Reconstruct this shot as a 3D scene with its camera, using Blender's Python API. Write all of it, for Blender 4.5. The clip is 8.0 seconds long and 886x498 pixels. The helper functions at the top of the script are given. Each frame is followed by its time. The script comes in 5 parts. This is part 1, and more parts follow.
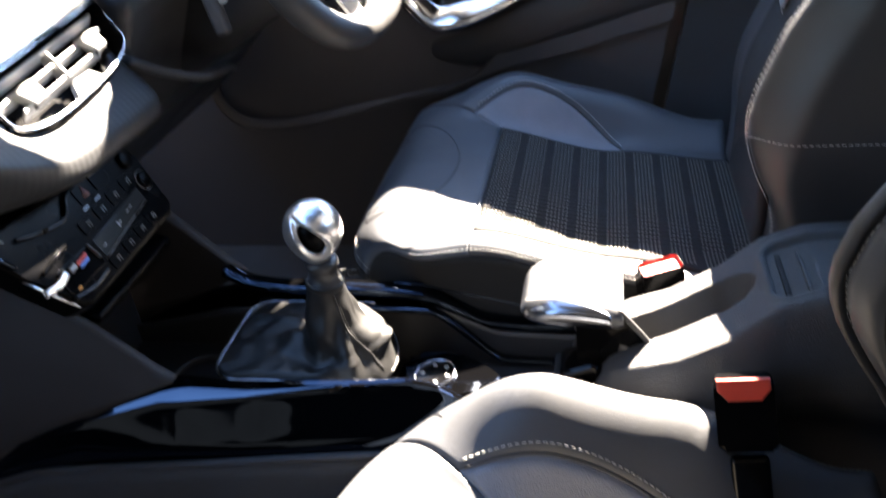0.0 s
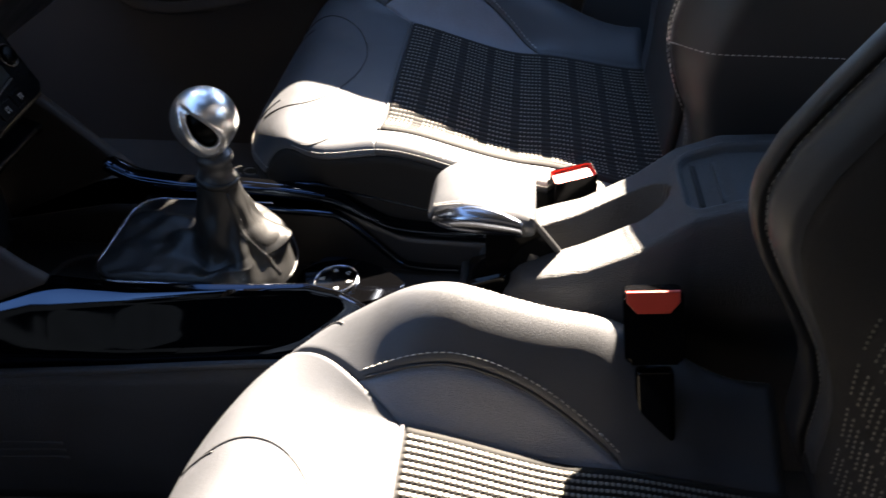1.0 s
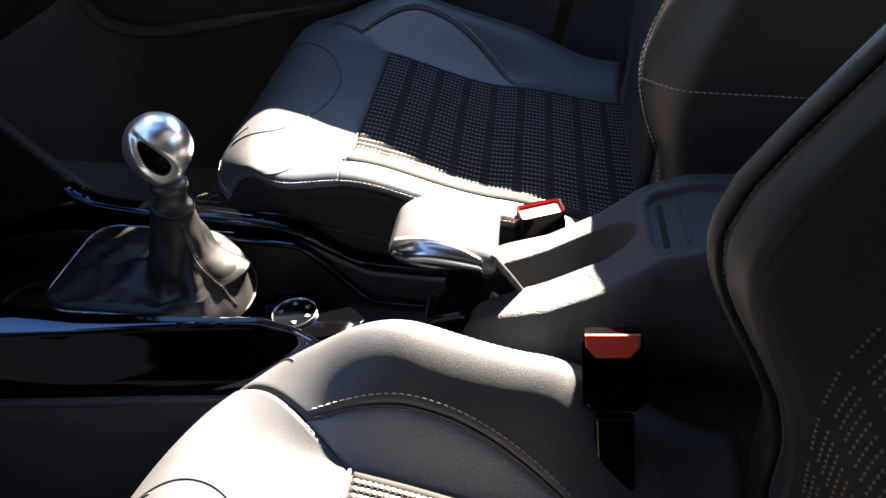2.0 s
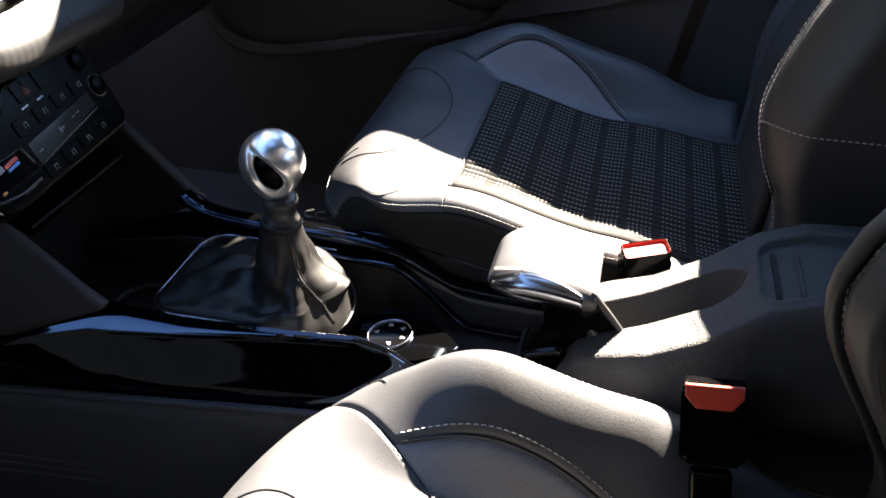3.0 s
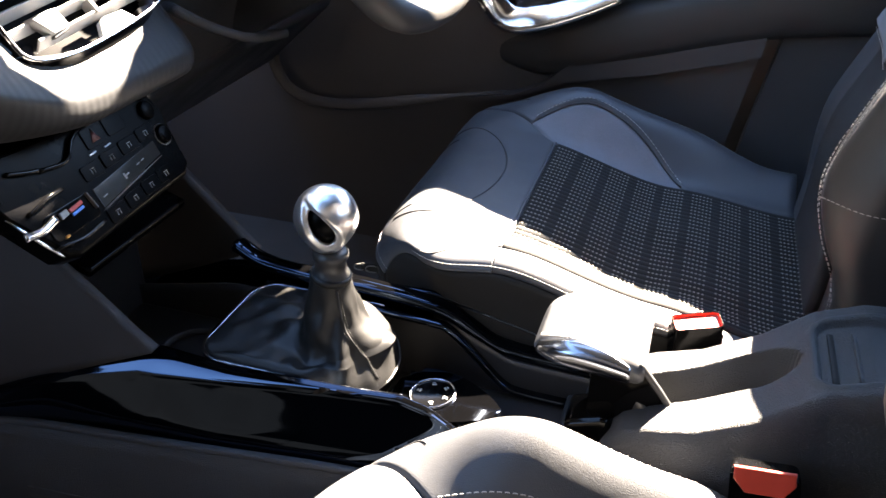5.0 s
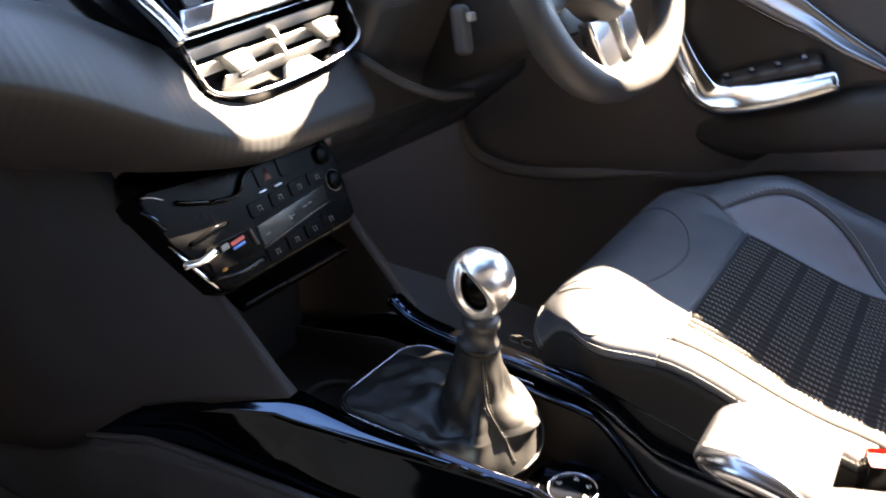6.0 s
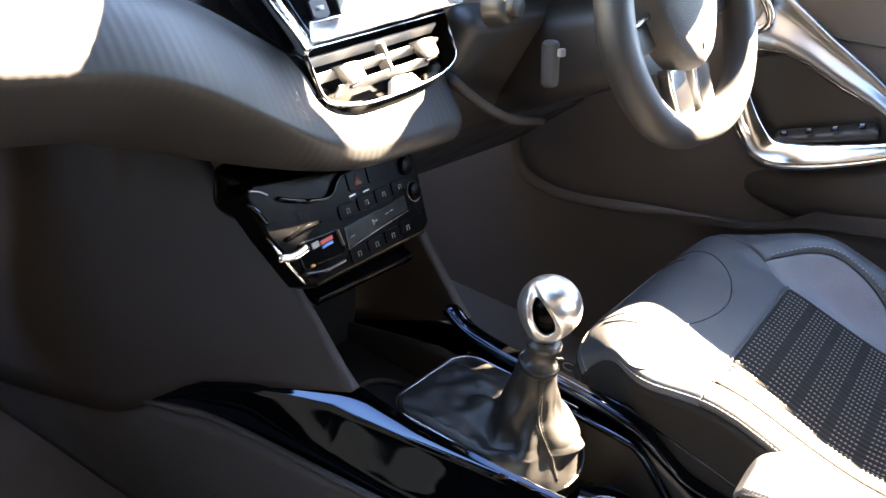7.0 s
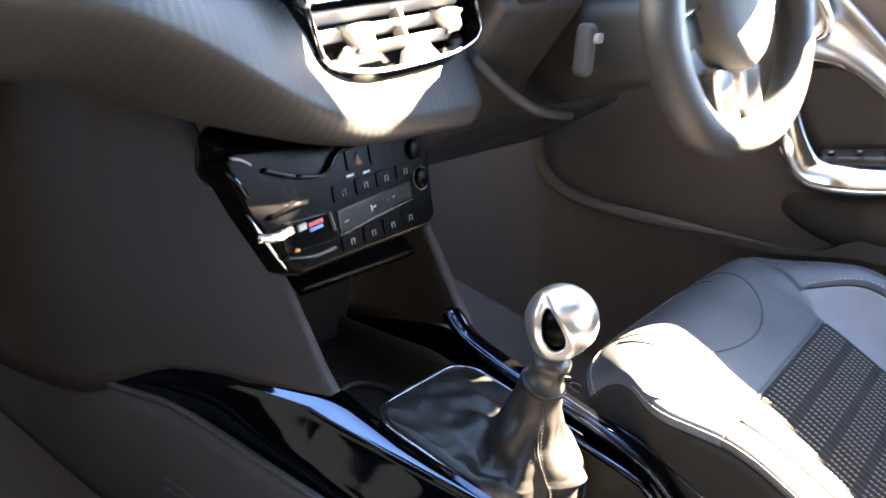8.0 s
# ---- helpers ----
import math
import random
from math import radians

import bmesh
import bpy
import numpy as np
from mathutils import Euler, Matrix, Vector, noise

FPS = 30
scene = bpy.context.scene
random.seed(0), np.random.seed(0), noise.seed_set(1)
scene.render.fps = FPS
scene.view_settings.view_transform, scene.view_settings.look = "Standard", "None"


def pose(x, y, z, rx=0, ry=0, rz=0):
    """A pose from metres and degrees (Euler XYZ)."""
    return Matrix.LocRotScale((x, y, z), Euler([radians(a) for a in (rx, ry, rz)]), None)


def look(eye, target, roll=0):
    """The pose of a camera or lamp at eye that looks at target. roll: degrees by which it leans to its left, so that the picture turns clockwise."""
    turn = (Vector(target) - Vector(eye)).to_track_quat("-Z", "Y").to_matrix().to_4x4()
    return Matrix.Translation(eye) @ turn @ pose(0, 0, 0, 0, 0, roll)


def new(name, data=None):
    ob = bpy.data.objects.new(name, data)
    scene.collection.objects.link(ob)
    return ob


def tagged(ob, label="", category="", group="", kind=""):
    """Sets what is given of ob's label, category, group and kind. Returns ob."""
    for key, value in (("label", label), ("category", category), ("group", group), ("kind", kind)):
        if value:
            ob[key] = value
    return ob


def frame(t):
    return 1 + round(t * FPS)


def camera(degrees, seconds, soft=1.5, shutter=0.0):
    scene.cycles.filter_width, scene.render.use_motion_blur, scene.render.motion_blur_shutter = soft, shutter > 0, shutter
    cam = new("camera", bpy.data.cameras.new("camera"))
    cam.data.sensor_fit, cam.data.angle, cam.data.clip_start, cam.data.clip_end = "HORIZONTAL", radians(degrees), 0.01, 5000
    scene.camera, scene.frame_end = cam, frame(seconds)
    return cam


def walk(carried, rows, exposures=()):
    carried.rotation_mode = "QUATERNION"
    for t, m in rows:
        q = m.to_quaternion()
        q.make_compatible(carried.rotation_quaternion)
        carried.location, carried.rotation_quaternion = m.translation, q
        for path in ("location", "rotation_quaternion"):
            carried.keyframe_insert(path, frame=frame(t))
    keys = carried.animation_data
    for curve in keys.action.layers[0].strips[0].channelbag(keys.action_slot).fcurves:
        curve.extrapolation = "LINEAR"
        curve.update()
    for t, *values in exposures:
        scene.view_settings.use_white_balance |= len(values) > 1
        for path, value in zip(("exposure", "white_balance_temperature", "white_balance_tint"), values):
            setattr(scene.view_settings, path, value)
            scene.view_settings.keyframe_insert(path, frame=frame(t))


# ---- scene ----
cam = camera(56.2, 8.0, shutter=0.5)
PATH = [
    (0, (0.297, -0.735, 0.865), (-0.099, 0.943, -0.148), -7.0),
    (0.5, (0.266, -0.725, 0.852), (0.04, 0.87, -0.333), -3.4),
    (1, (0.286, -0.697, 0.833), (0.126, 0.887, -0.377), -1),
    (1.2, (0.294, -0.694, 0.839), (0.176, 0.907, -0.354), 0.1),
    (2.3, (0.322, -0.662, 0.822), (0.111, 0.961, -0.3275), 0.8),
    (2.5, (0.318, -0.661, 0.822), (0.017, 0.955, -0.3165), 0.7),
    (3, (0.313, -0.664, 0.826), (-0.073, 0.956, -0.283), 0.1),
    (3.5, (0.309, -0.662, 0.829), (-0.1155, 0.984, -0.224), -0.2),
    (4, (0.309, -0.67, 0.836), (-0.146, 0.998, -0.17), 0.6),
    (5.3, (0.312, -0.656, 0.832), (-0.244, 0.985, -0.17), 1.1),
    (5.5, (0.31, -0.651, 0.8315), (-0.3, 0.975, -0.162), 1.2),
    (6, (0.312, -0.6085, 0.808), (-0.63, 0.933, -0.051), 1.5),
    (6.5, (0.272, -0.636, 0.804), (-0.703, 0.906, -0.0175), 5.4),
    (7, (0.267, -0.679, 0.836), (-0.678, 0.862, -0.019), 8.65),
    (7.5, (0.278, -0.689, 0.8415), (-0.677, 0.87, 0.03), 9.7),
    (8, (0.231, -0.6, 0.792), (-0.742, 0.9215, -0.0675), 13.15),
]
# seconds, stops, kelvin, tint
EXPOSURES = [(0.0, 5.5, 7500, 15), (0.5, 5.25, 7500, 15), (0.9, 4.5, 7600, 15), (2.5, 4.6, 7600, 15), (4.0, 4.85, 7700, 15), (5.5, 5.75, 8200, 17), (6.0, 5.7, 9000, 18), (6.5, 6.05, 9300, 18), (7.0, 6.35, 9500, 17), (7.5, 6.4, 9500, 17), (8.0, 6.9, 9500, 17)]
walk(cam, [(t, look(eye, target, roll)) for t, eye, target, roll in PATH], EXPOSURES)

# ---------------- light ----------------
SUN = Vector((0.26, 0.70, 0.655)).normalized()
world = bpy.data.worlds.new("sky")
scene.world = world
world.use_nodes = True
wn = world.node_tree.nodes
sky = wn.new("ShaderNodeTexSky")
sky.sky_type = 'NISHITA'
sky.sun_disc = False
sky.sun_elevation = math.asin(SUN.z)
sky.sun_rotation = math.atan2(SUN.x, SUN.y)
wn["Background"].inputs[1].default_value = 0.06
sky.dust_density = 0.1
sky.ozone_density = 2.4
tone = wn.new("ShaderNodeHueSaturation")
tone.inputs["Saturation"].default_value = 1.12
world.node_tree.links.new(sky.outputs[0], tone.inputs["Color"])
world.node_tree.links.new(tone.outputs[0], wn["Background"].inputs[0])
sun_data = bpy.data.lights.new("sun", 'SUN')
sun_data.energy = 5.0
sun_data.angle = radians(0.5)
sun_data.color = (1.0, 0.95, 0.86)
sun = new("sun", sun_data)
sun.matrix_world = look(tuple(SUN * 20), (0, 0, 0))


# ---------------- materials ----------------
def material(name, base, rough=0.5, metal=0.0, spread=0.15, grain=900.0, relief=0.15, coarse=14.0, coat=0.0, cells=False, depth=0.0006, spec=0.5, wear=0.08):
    m = bpy.data.materials.new(name)
    m.use_nodes = True
    nt = m.node_tree
    n, l = nt.nodes, nt.links
    b = n["Principled BSDF"]
    b.inputs["Metallic"].default_value = metal
    b.inputs["Specular IOR Level"].default_value = spec
    b.inputs["Coat Weight"].default_value = coat
    b.inputs["Coat Roughness"].default_value = 0.03
    tc = n.new("ShaderNodeTexCoord")
    big = n.new("ShaderNodeTexNoise")
    big.inputs["Scale"].default_value = coarse
    big.inputs["Detail"].default_value = 6
    fine = n.new("ShaderNodeTexVoronoi" if cells else "ShaderNodeTexNoise")
    fine.inputs["Scale"].default_value = grain
    l.new(tc.outputs["Object"], big.inputs["Vector"])
    l.new(tc.outputs["Object"], fine.inputs["Vector"])
    ramp = n.new("ShaderNodeMix")
    ramp.data_type = 'RGBA'
    lo = [max(0.0, c * (1 - spread)) for c in base]
    hi = [min(1.0, c * (1 + spread)) for c in base]
    ramp.inputs[6].default_value = (*lo, 1)
    ramp.inputs[7].default_value = (*hi, 1)
    mixf = n.new("ShaderNodeMath")
    mixf.operation = 'MULTIPLY_ADD'
    l.new(fine.outputs[0], mixf.inputs[0])
    mixf.inputs[1].default_value = 0.35
    l.new(big.outputs[0], mixf.inputs[2])
    l.new(mixf.outputs[0], ramp.inputs[0])
    l.new(ramp.outputs[2], b.inputs["Base Color"])
    rr = n.new("ShaderNodeMapRange")
    rr.inputs[1].default_value, rr.inputs[2].default_value = 0.3, 0.7
    rr.inputs[3].default_value, rr.inputs[4].default_value = max(0.0, rough - wear), min(1.0, rough + wear)
    l.new(big.outputs[0], rr.inputs[0])
    l.new(rr.outputs[0], b.inputs["Roughness"])
    if relief > 0:
        bump = n.new("ShaderNodeBump")
        bump.inputs["Strength"].default_value = relief
        bump.inputs["Distance"].default_value = depth
        l.new(fine.outputs[0], bump.inputs["Height"])
        l.new(bump.outputs[0], b.inputs["Normal"])
    return m


LEATHER = material("charcoal_leather", (0.0455, 0.0475, 0.0525), 0.46, spread=0.22, grain=1100, relief=0.26, cells=True)
LEATHER_DARK = material("black_leather", (0.022, 0.022, 0.023), 0.5, spread=0.25, grain=1300, relief=0.18, cells=True)
MESH_CLOTH = material("grey_mesh_cloth", (0.145, 0.148, 0.162), 0.8, spread=0.4, grain=760, relief=0.9, cells=True, depth=0.0005)
CLOTH = material("black_woven_cloth", (0.016, 0.0155, 0.016), 0.9, spread=0.35, grain=1300, relief=0.8, cells=True)
YARN = material("beige_yarn", (0.155, 0.146, 0.128), 0.85, spread=0.25, grain=1500, relief=0.4)
SKIRT = material("black_skirt_cloth", (0.010, 0.0095, 0.009), 0.75, spread=0.3, grain=1100, relief=0.4, cells=True, spec=0.25)
THREAD = material("white_thread", (0.45, 0.44, 0.42), 0.8, spread=0.15, grain=2000, relief=0.2)
PLASTIC = material("grained_black_plastic", (0.033, 0.034, 0.037), 0.55, spread=0.3, grain=900, relief=0.9, cells=True, depth=0.0009)
PLASTIC_BROWN = material("soft_dark_plastic", (0.049, 0.046, 0.048), 0.6, spread=0.25, grain=1200, relief=0.4, cells=True)
TRIM_DARK = material("smooth_black_plastic", (0.018, 0.018, 0.019), 0.4, spread=0.25, grain=900, relief=0.1)
PIANO = material("piano_black_gloss", (0.0007, 0.0007, 0.0008), 0.05, spread=0.2, grain=60, relief=0.0, coat=0.08, wear=0.03)
SURROUND = material("gloss_black_surround", (0.0016, 0.0016, 0.0016), 0.10, spread=0.2, grain=60, relief=0.0, spec=0.12, wear=0.03)
# blue of the reflected sky is put into the gloss's specular tint
PIANO.node_tree.nodes["Principled BSDF"].inputs["Specular Tint"].default_value = (0.40, 0.62, 1.0, 1)
CHROME = material("satin_chrome", (0.72, 0.73, 0.75), 0.16, metal=1.0, spread=0.06, grain=700, relief=0.03, wear=0.05)
GAITER = material("soft_black_gaiter_leather", (0.0055, 0.0055, 0.0056), 0.42, spread=0.25, grain=1300, relief=0.2, cells=True, spec=0.34)
ALU = material("polished_aluminium", (0.82, 0.82, 0.83), 0.34, metal=1.0, spread=0.05, grain=500, relief=0.03, wear=0.06)
RED_DIM = material("dull_red_print", (0.10, 0.03, 0.025), 0.5, spread=0.1, grain=300, relief=0.0)
BLUE = material("blue_plastic", (0.02, 0.06, 0.30), 0.4, spread=0.12, grain=500, relief=0.05)
AMBER = material("amber_plastic", (0.60, 0.25, 0.05), 0.35, spread=0.12, grain=500, relief=0.05)
RED = material("red_plastic", (0.48, 0.045, 0.028), 0.42, spread=0.12, grain=500, relief=0.08)
# near-black for the added outdoor slabs, so they bounce almost no light
SKY_BLOCK = material("sky_block_black", (0.007, 0.0068, 0.0066), 1.0, spread=0.4, grain=60, relief=0.3, spec=0.0)
LOW_BLOCK = material("low_block_green", (0.010, 0.012, 0.008), 0.9, spread=0.5, grain=40, relief=0.8, coarse=6, depth=0.03)
CARPET = material("black_carpet", (0.05, 0.046, 0.045), 0.95, spread=0.5, grain=700, relief=1.0, depth=0.002)
ICON = material("white_print", (0.25, 0.26, 0.26), 0.5, spread=0.1, grain=300, relief=0.0)
SOFT_BLACK = material("deep_black_panel", (0.0018, 0.0018, 0.002), 0.09, spread=0.2, grain=900, relief=0.02, spec=0.15)
DARK_CHROME = material("dark_chrome", (0.26, 0.28, 0.32), 0.2, metal=1.0, spread=0.06, grain=700, relief=0.02, wear=0.03)
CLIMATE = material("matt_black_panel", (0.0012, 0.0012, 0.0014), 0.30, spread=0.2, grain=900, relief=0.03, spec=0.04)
CHEEK = material("soft_brown_black_skin", (0.040, 0.038, 0.039), 0.62, spread=0.2, grain=1200, relief=0.3, cells=True, spec=0.12)
SATIN = material("satin_aluminium", (0.27, 0.275, 0.29), 0.34, metal=1.0, spread=0.08, grain=700, relief=0.04)
SCREEN = material("screen_glass", (0.24, 0.27, 0.25), 0.16, spread=0.15, grain=60, relief=0.0, coat=0.6)
SCREEN_DARK = material("dark_display_glass", (0.02, 0.022, 0.022), 0.12, spread=0.15, grain=60, relief=0.0)
VANE = material("grey_satin_plastic", (0.24, 0.24, 0.24), 0.35, spread=0.12, grain=900, relief=0.1)
GREY_SATIN = material("grey_satin_trim", (0.10, 0.095, 0.09), 0.3, spread=0.12, grain=900, relief=0.05)
RIB = material("grey_beige_rib_cloth", (0.0095, 0.0092, 0.0088), 0.95, spread=0.3, grain=1500, relief=0.5)
BLUE = material("blue_mark", (0.05, 0.2, 0.6), 0.4, spread=0.1, grain=300, relief=0.0)
ROOFLINING = material("charcoal_lining", (0.035, 0.035, 0.036), 1.0, spread=0.1, grain=900, relief=0.4, spec=0.1)
GROUND = material("grey_asphalt", (0.06, 0.06, 0.06), 0.9, spread=0.3, grain=40, relief=0.4, coarse=0.7, depth=0.01)

# dash pad: fine ribbed carbon-like relief
PAD = material("ribbed_soft_dash_skin", (0.0155, 0.016, 0.0175), 0.55, spread=0.15, grain=900, relief=0.0, spec=0.35)
_n, _l = PAD.node_tree.nodes, PAD.node_tree.links
_w = _n.new("ShaderNodeTexWave")
_w.bands_direction = 'Y'
_w.inputs["Scale"].default_value = 34.0
_w.inputs["Distortion"].default_value = 0.6
_w2 = _n.new("ShaderNodeTexWave")
_w2.bands_direction = 'Z'
_w2.inputs["Scale"].default_value = 60.0
_mx = _n.new("ShaderNodeMath")
_mx.operation = 'MULTIPLY_ADD'
_mx.inputs[1].default_value = 0.1
_tc = _n.new("ShaderNodeTexCoord")
_b = _n.new("ShaderNodeBump")
_b.inputs["Strength"].default_value = 0.11
_b.inputs["Distance"].default_value = 0.0012
_l.new(_tc.outputs["Object"], _w.inputs["Vector"])
_l.new(_tc.outputs["Object"], _w2.inputs["Vector"])
_l.new(_w2.outputs["Fac"], _mx.inputs[0])
_l.new(_w.outputs["Fac"], _mx.inputs[2])
_l.new(_mx.outputs[0], _b.inputs["Height"])
_l.new(_b.outputs[0], _n["Principled BSDF"].inputs["Normal"])


# ---------------- mesh helpers ----------------
def thing(name, at, label, category, group="", kind=""):
    ob = new(name)
    ob.location = at
    ob.empty_display_size = 0.05
    return tagged(ob, label, category, group, kind)


def link(name, bm, mat, parent=None, label="", smooth=True):
    bmesh.ops.recalc_face_normals(bm, faces=bm.faces)
    me = bpy.data.meshes.new(name)
    bm.to_mesh(me)
    bm.free()
    me.materials.append(mat)
    if smooth:
        for p in me.polygons:
            p.use_smooth = True
    ob = new(name, me)
    areas = sorted(p.area for p in me.polygons)
    if smooth and areas[-1] > 12 * areas[len(areas) // 2]:
        # flat faces keep their own direction beside narrow bevels
        me.set_sharp_from_angle(angle=radians(58))
        ob.modifiers.new("flat_faces", 'WEIGHTED_NORMAL').keep_sharp = True
    if parent:
        ob.parent = parent
        if parent.type == 'EMPTY':
            ob.matrix_parent_inverse = Matrix.Translation(-parent.location)
    if label:
        ob["label"] = label
    return ob


part = link


def solid(ob, thickness, offset=-1.0):
    mod = ob.modifiers.new("thickness", 'SOLIDIFY')
    mod.thickness = thickness
    mod.offset = offset
    return ob


def sheet(fn, us, vs):
    bm = bmesh.new()
    rows = [[bm.verts.new(fn(u, v)) for v in vs] for u in us]
    for a, b in zip(rows, rows[1:]):
        for k in range(len(vs) - 1):
            bm.faces.new((a[k], a[k + 1], b[k + 1], b[k]))
    bmesh.ops.remove_doubles(bm, verts=bm.verts, dist=1e-5)
    return bm


def loft(rings, cap=True, into=None):
    bm = into or bmesh.new()
    rows = [[bm.verts.new(p) for p in r] for r in rings]
    n = len(rows[0])
    for a, b in zip(rows, rows[1:]):
        for k in range(n):
            bm.faces.new((a[k], a[(k + 1) % n], b[(k + 1) % n], b[k]))
    if cap:
        bm.faces.new(rows[0][::-1])
        bm.faces.new(rows[-1])
    return bm


def curve(points, steps=8):
    """Points along a smooth line through the given ones."""
    p = [Vector(q) for q in points]
    p = [2 * p[0] - p[1]] + p + [2 * p[-1] - p[-2]]
    out = []
    for i in range(1, len(p) - 2):
        for k in range(steps):
            t = k / steps
            a, b, c, d = p[i - 1], p[i], p[i + 1], p[i + 2]
            out.append(0.5 * (2 * b + (c - a) * t + (2 * a - 5 * b + 4 * c - d) * t * t + (3 * b - a - 3 * c + d) * t ** 3))
    out.append(p[-2])
    return out


def bar(points, width, height, up=(0, 0, 1), n=12, power=4.0, closed=False, into=None, taper=None):
    """A bar of rounded section swept along points."""
    pts = [Vector(q) for q in points]
    rings = []
    for i, p in enumerate(pts):
        a = pts[i - 1] if i or closed else pts[0]
        b = pts[(i + 1) % len(pts)] if i < len(pts) - 1 or closed else pts[-1]
        d = (b - a).normalized()
        side = d.cross(Vector(up)).normalized()
        top = side.cross(d).normalized()
        k = taper(i / (len(pts) - 1)) if taper else 1.0
        ring = []
        for j in range(n):
            t = 2 * math.pi * j / n
            c, s_ = math.cos(t), math.sin(t)
            ring.append(p + side * (width / 2 * k * math.copysign(abs(c) ** (2 / power), c)) + top * (height / 2 * k * math.copysign(abs(s_) ** (2 / power), s_)))
        rings.append(ring)
    if closed:
        rings.append(rings[0])
        bm = loft(rings, cap=False, into=into)
        bmesh.ops.remove_doubles(bm, verts=bm.verts, dist=1e-6)
        return bm
    return loft(rings, into=into)


def tube(points, r, n=8, closed=False, into=None, up=(0, 0, 1)):
    return bar(points, 2 * r, 2 * r, up=up, n=n, power=2.0, closed=closed, into=into)


def block(m, sx, sy, sz, bevel=0.003, segments=3, into=None):
    """A box of that size with rounded edges at the pose m."""
    bm = bmesh.new()
    bmesh.ops.create_cube(bm, size=1.0, matrix=Matrix.Diagonal((sx, sy, sz, 1)))
    if bevel:
        bmesh.ops.bevel(bm, geom=list(bm.edges), offset=min(bevel, 0.49 * min(sx, sy, sz)), segments=segments, affect='EDGES', profile=0.5)
    bmesh.ops.transform(bm, matrix=m, verts=bm.verts)
    if into:
        me = bpy.data.meshes.new("tmp")
        bm.to_mesh(me)
        bm.free()
        into.from_mesh(me)
        bpy.data.meshes.remove(me)
        return into
    return bm


def prism(outline, m, depth, bevel=0.0, segments=2):
    """An outline in the pose's xy plane, given depth along its z."""
    bm = bmesh.new()
    a = [bm.verts.new((x, y, 0)) for x, y in outline]
    b = [bm.verts.new((x, y, depth)) for x, y in outline]
    bm.faces.new(a[::-1])
    top = bm.faces.new(b)
    n = len(a)
    for i in range(n):
        bm.faces.new((a[i], a[(i + 1) % n], b[(i + 1) % n], b[i]))
    if bevel:
        bmesh.ops.bevel(bm, geom=list(top.edges), offset=bevel, segments=segments, affect='EDGES', profile=0.5)
    bmesh.ops.transform(bm, matrix=m, verts=bm.verts)
    return bm


def rounded(w, h, r, n=6, cx=0.0, cy=0.0):
    out = []
    for (sx, sy, a0) in ((1, 1, 0), (-1, 1, 90), (-1, -1, 180), (1, -1, 270)):
        for k in range(n + 1):
            a = radians(a0 + 90 * k / n)
            out.append((cx + sx * (w / 2 - r) + r * math.cos(a), cy + sy * (h / 2 - r) + r * math.sin(a)))
    return out


def lathe(profile, m, n=32):
    rings = [[m @ Vector((r * math.cos(2 * math.pi * k / n), r * math.sin(2 * math.pi * k / n), z)) for k in range(n)] for r, z in profile]
    return loft(rings)


def torus(profile, m, n=36):
    rings = [[m @ Vector((r * math.cos(2 * math.pi * k / n), r * math.sin(2 * math.pi * k / n), z)) for k in range(n)] for r, z in profile + profile[:1]]
    bm = loft(rings, cap=False)
    bmesh.ops.remove_doubles(bm, verts=bm.verts, dist=1e-6)
    return bm


def stitches(points, gap=0.0065, length=0.0040, r=0.00048, lift=(0, 0, 0.0004)):
    """A row of separate threads along a line."""
    pts = [Vector(p) for p in points]
    bm = bmesh.new()
    left = 0.0
    for a, b in zip(pts, pts[1:]):
        d = b - a
        L = d.length
        if L < 1e-6:
            continue
        d.normalize()
        t = left
        while t < L:
            c = a + d * t + Vector(lift)
            tube([c - d * length / 2, c - d * length / 4 + Vector(lift), c + d * length / 4 + Vector(lift), c + d * length / 2], r, n=5, into=bm)
            t += gap
        left = t - L
    return bm


def smooth(a, b, x):
    t = min(1.0, max(0.0, (x - a) / (b - a)))
    return t * t * (3 - 2 * t)


def dense(lo, hi, n, edge=0.012):
    """Values from lo to hi, closer together near both ends."""
    e = min(edge, (hi - lo) * 0.2)
    return [lo, lo + e * 0.2, lo + e * 0.45, lo + e * 0.75] + [lo + e + (hi - lo - 2 * e) * k / n for k in range(n + 1)] + [hi - e * 0.75, hi - e * 0.45, hi - e * 0.2, hi]


# ---------------- structure: the car's shell ----------------
def slab(name, m, sx, sy, sz, mat, bevel=0.004):
    ob = link(name, block(m, sx, sy, sz, bevel), mat, smooth=False)
    return tagged(ob, kind="structure")


g = bmesh.new()
bmesh.ops.create_grid(g, x_segments=8, y_segments=8, size=400, matrix=Matrix.Translation((0, 0, -0.42)))
tagged(link("ground", g, GROUND, smooth=False), "grey asphalt ground outside the car", "ground", kind="structure")
tagged(slab("floor", pose(0.25, 0, -0.02), 2.2, 1.44, 0.04, CARPET), "black carpeted car floor", "floor")
tagged(slab("wall_front", pose(-0.87, 0, 0.30), 0.04, 1.44, 0.76, CARPET), "dark carpeted bulkhead of the footwells", "wall")
tagged(slab("wall_rear", pose(1.36, 0, 0.45), 0.04, 1.44, 0.90, TRIM_DARK), "dark rear of the cabin", "wall")
tagged(slab("sill_left", pose(0.0, -0.74, 0.02), 1.7, 0.08, 0.12, TRIM_DARK, 0.02), "black plastic door sill", "sill")

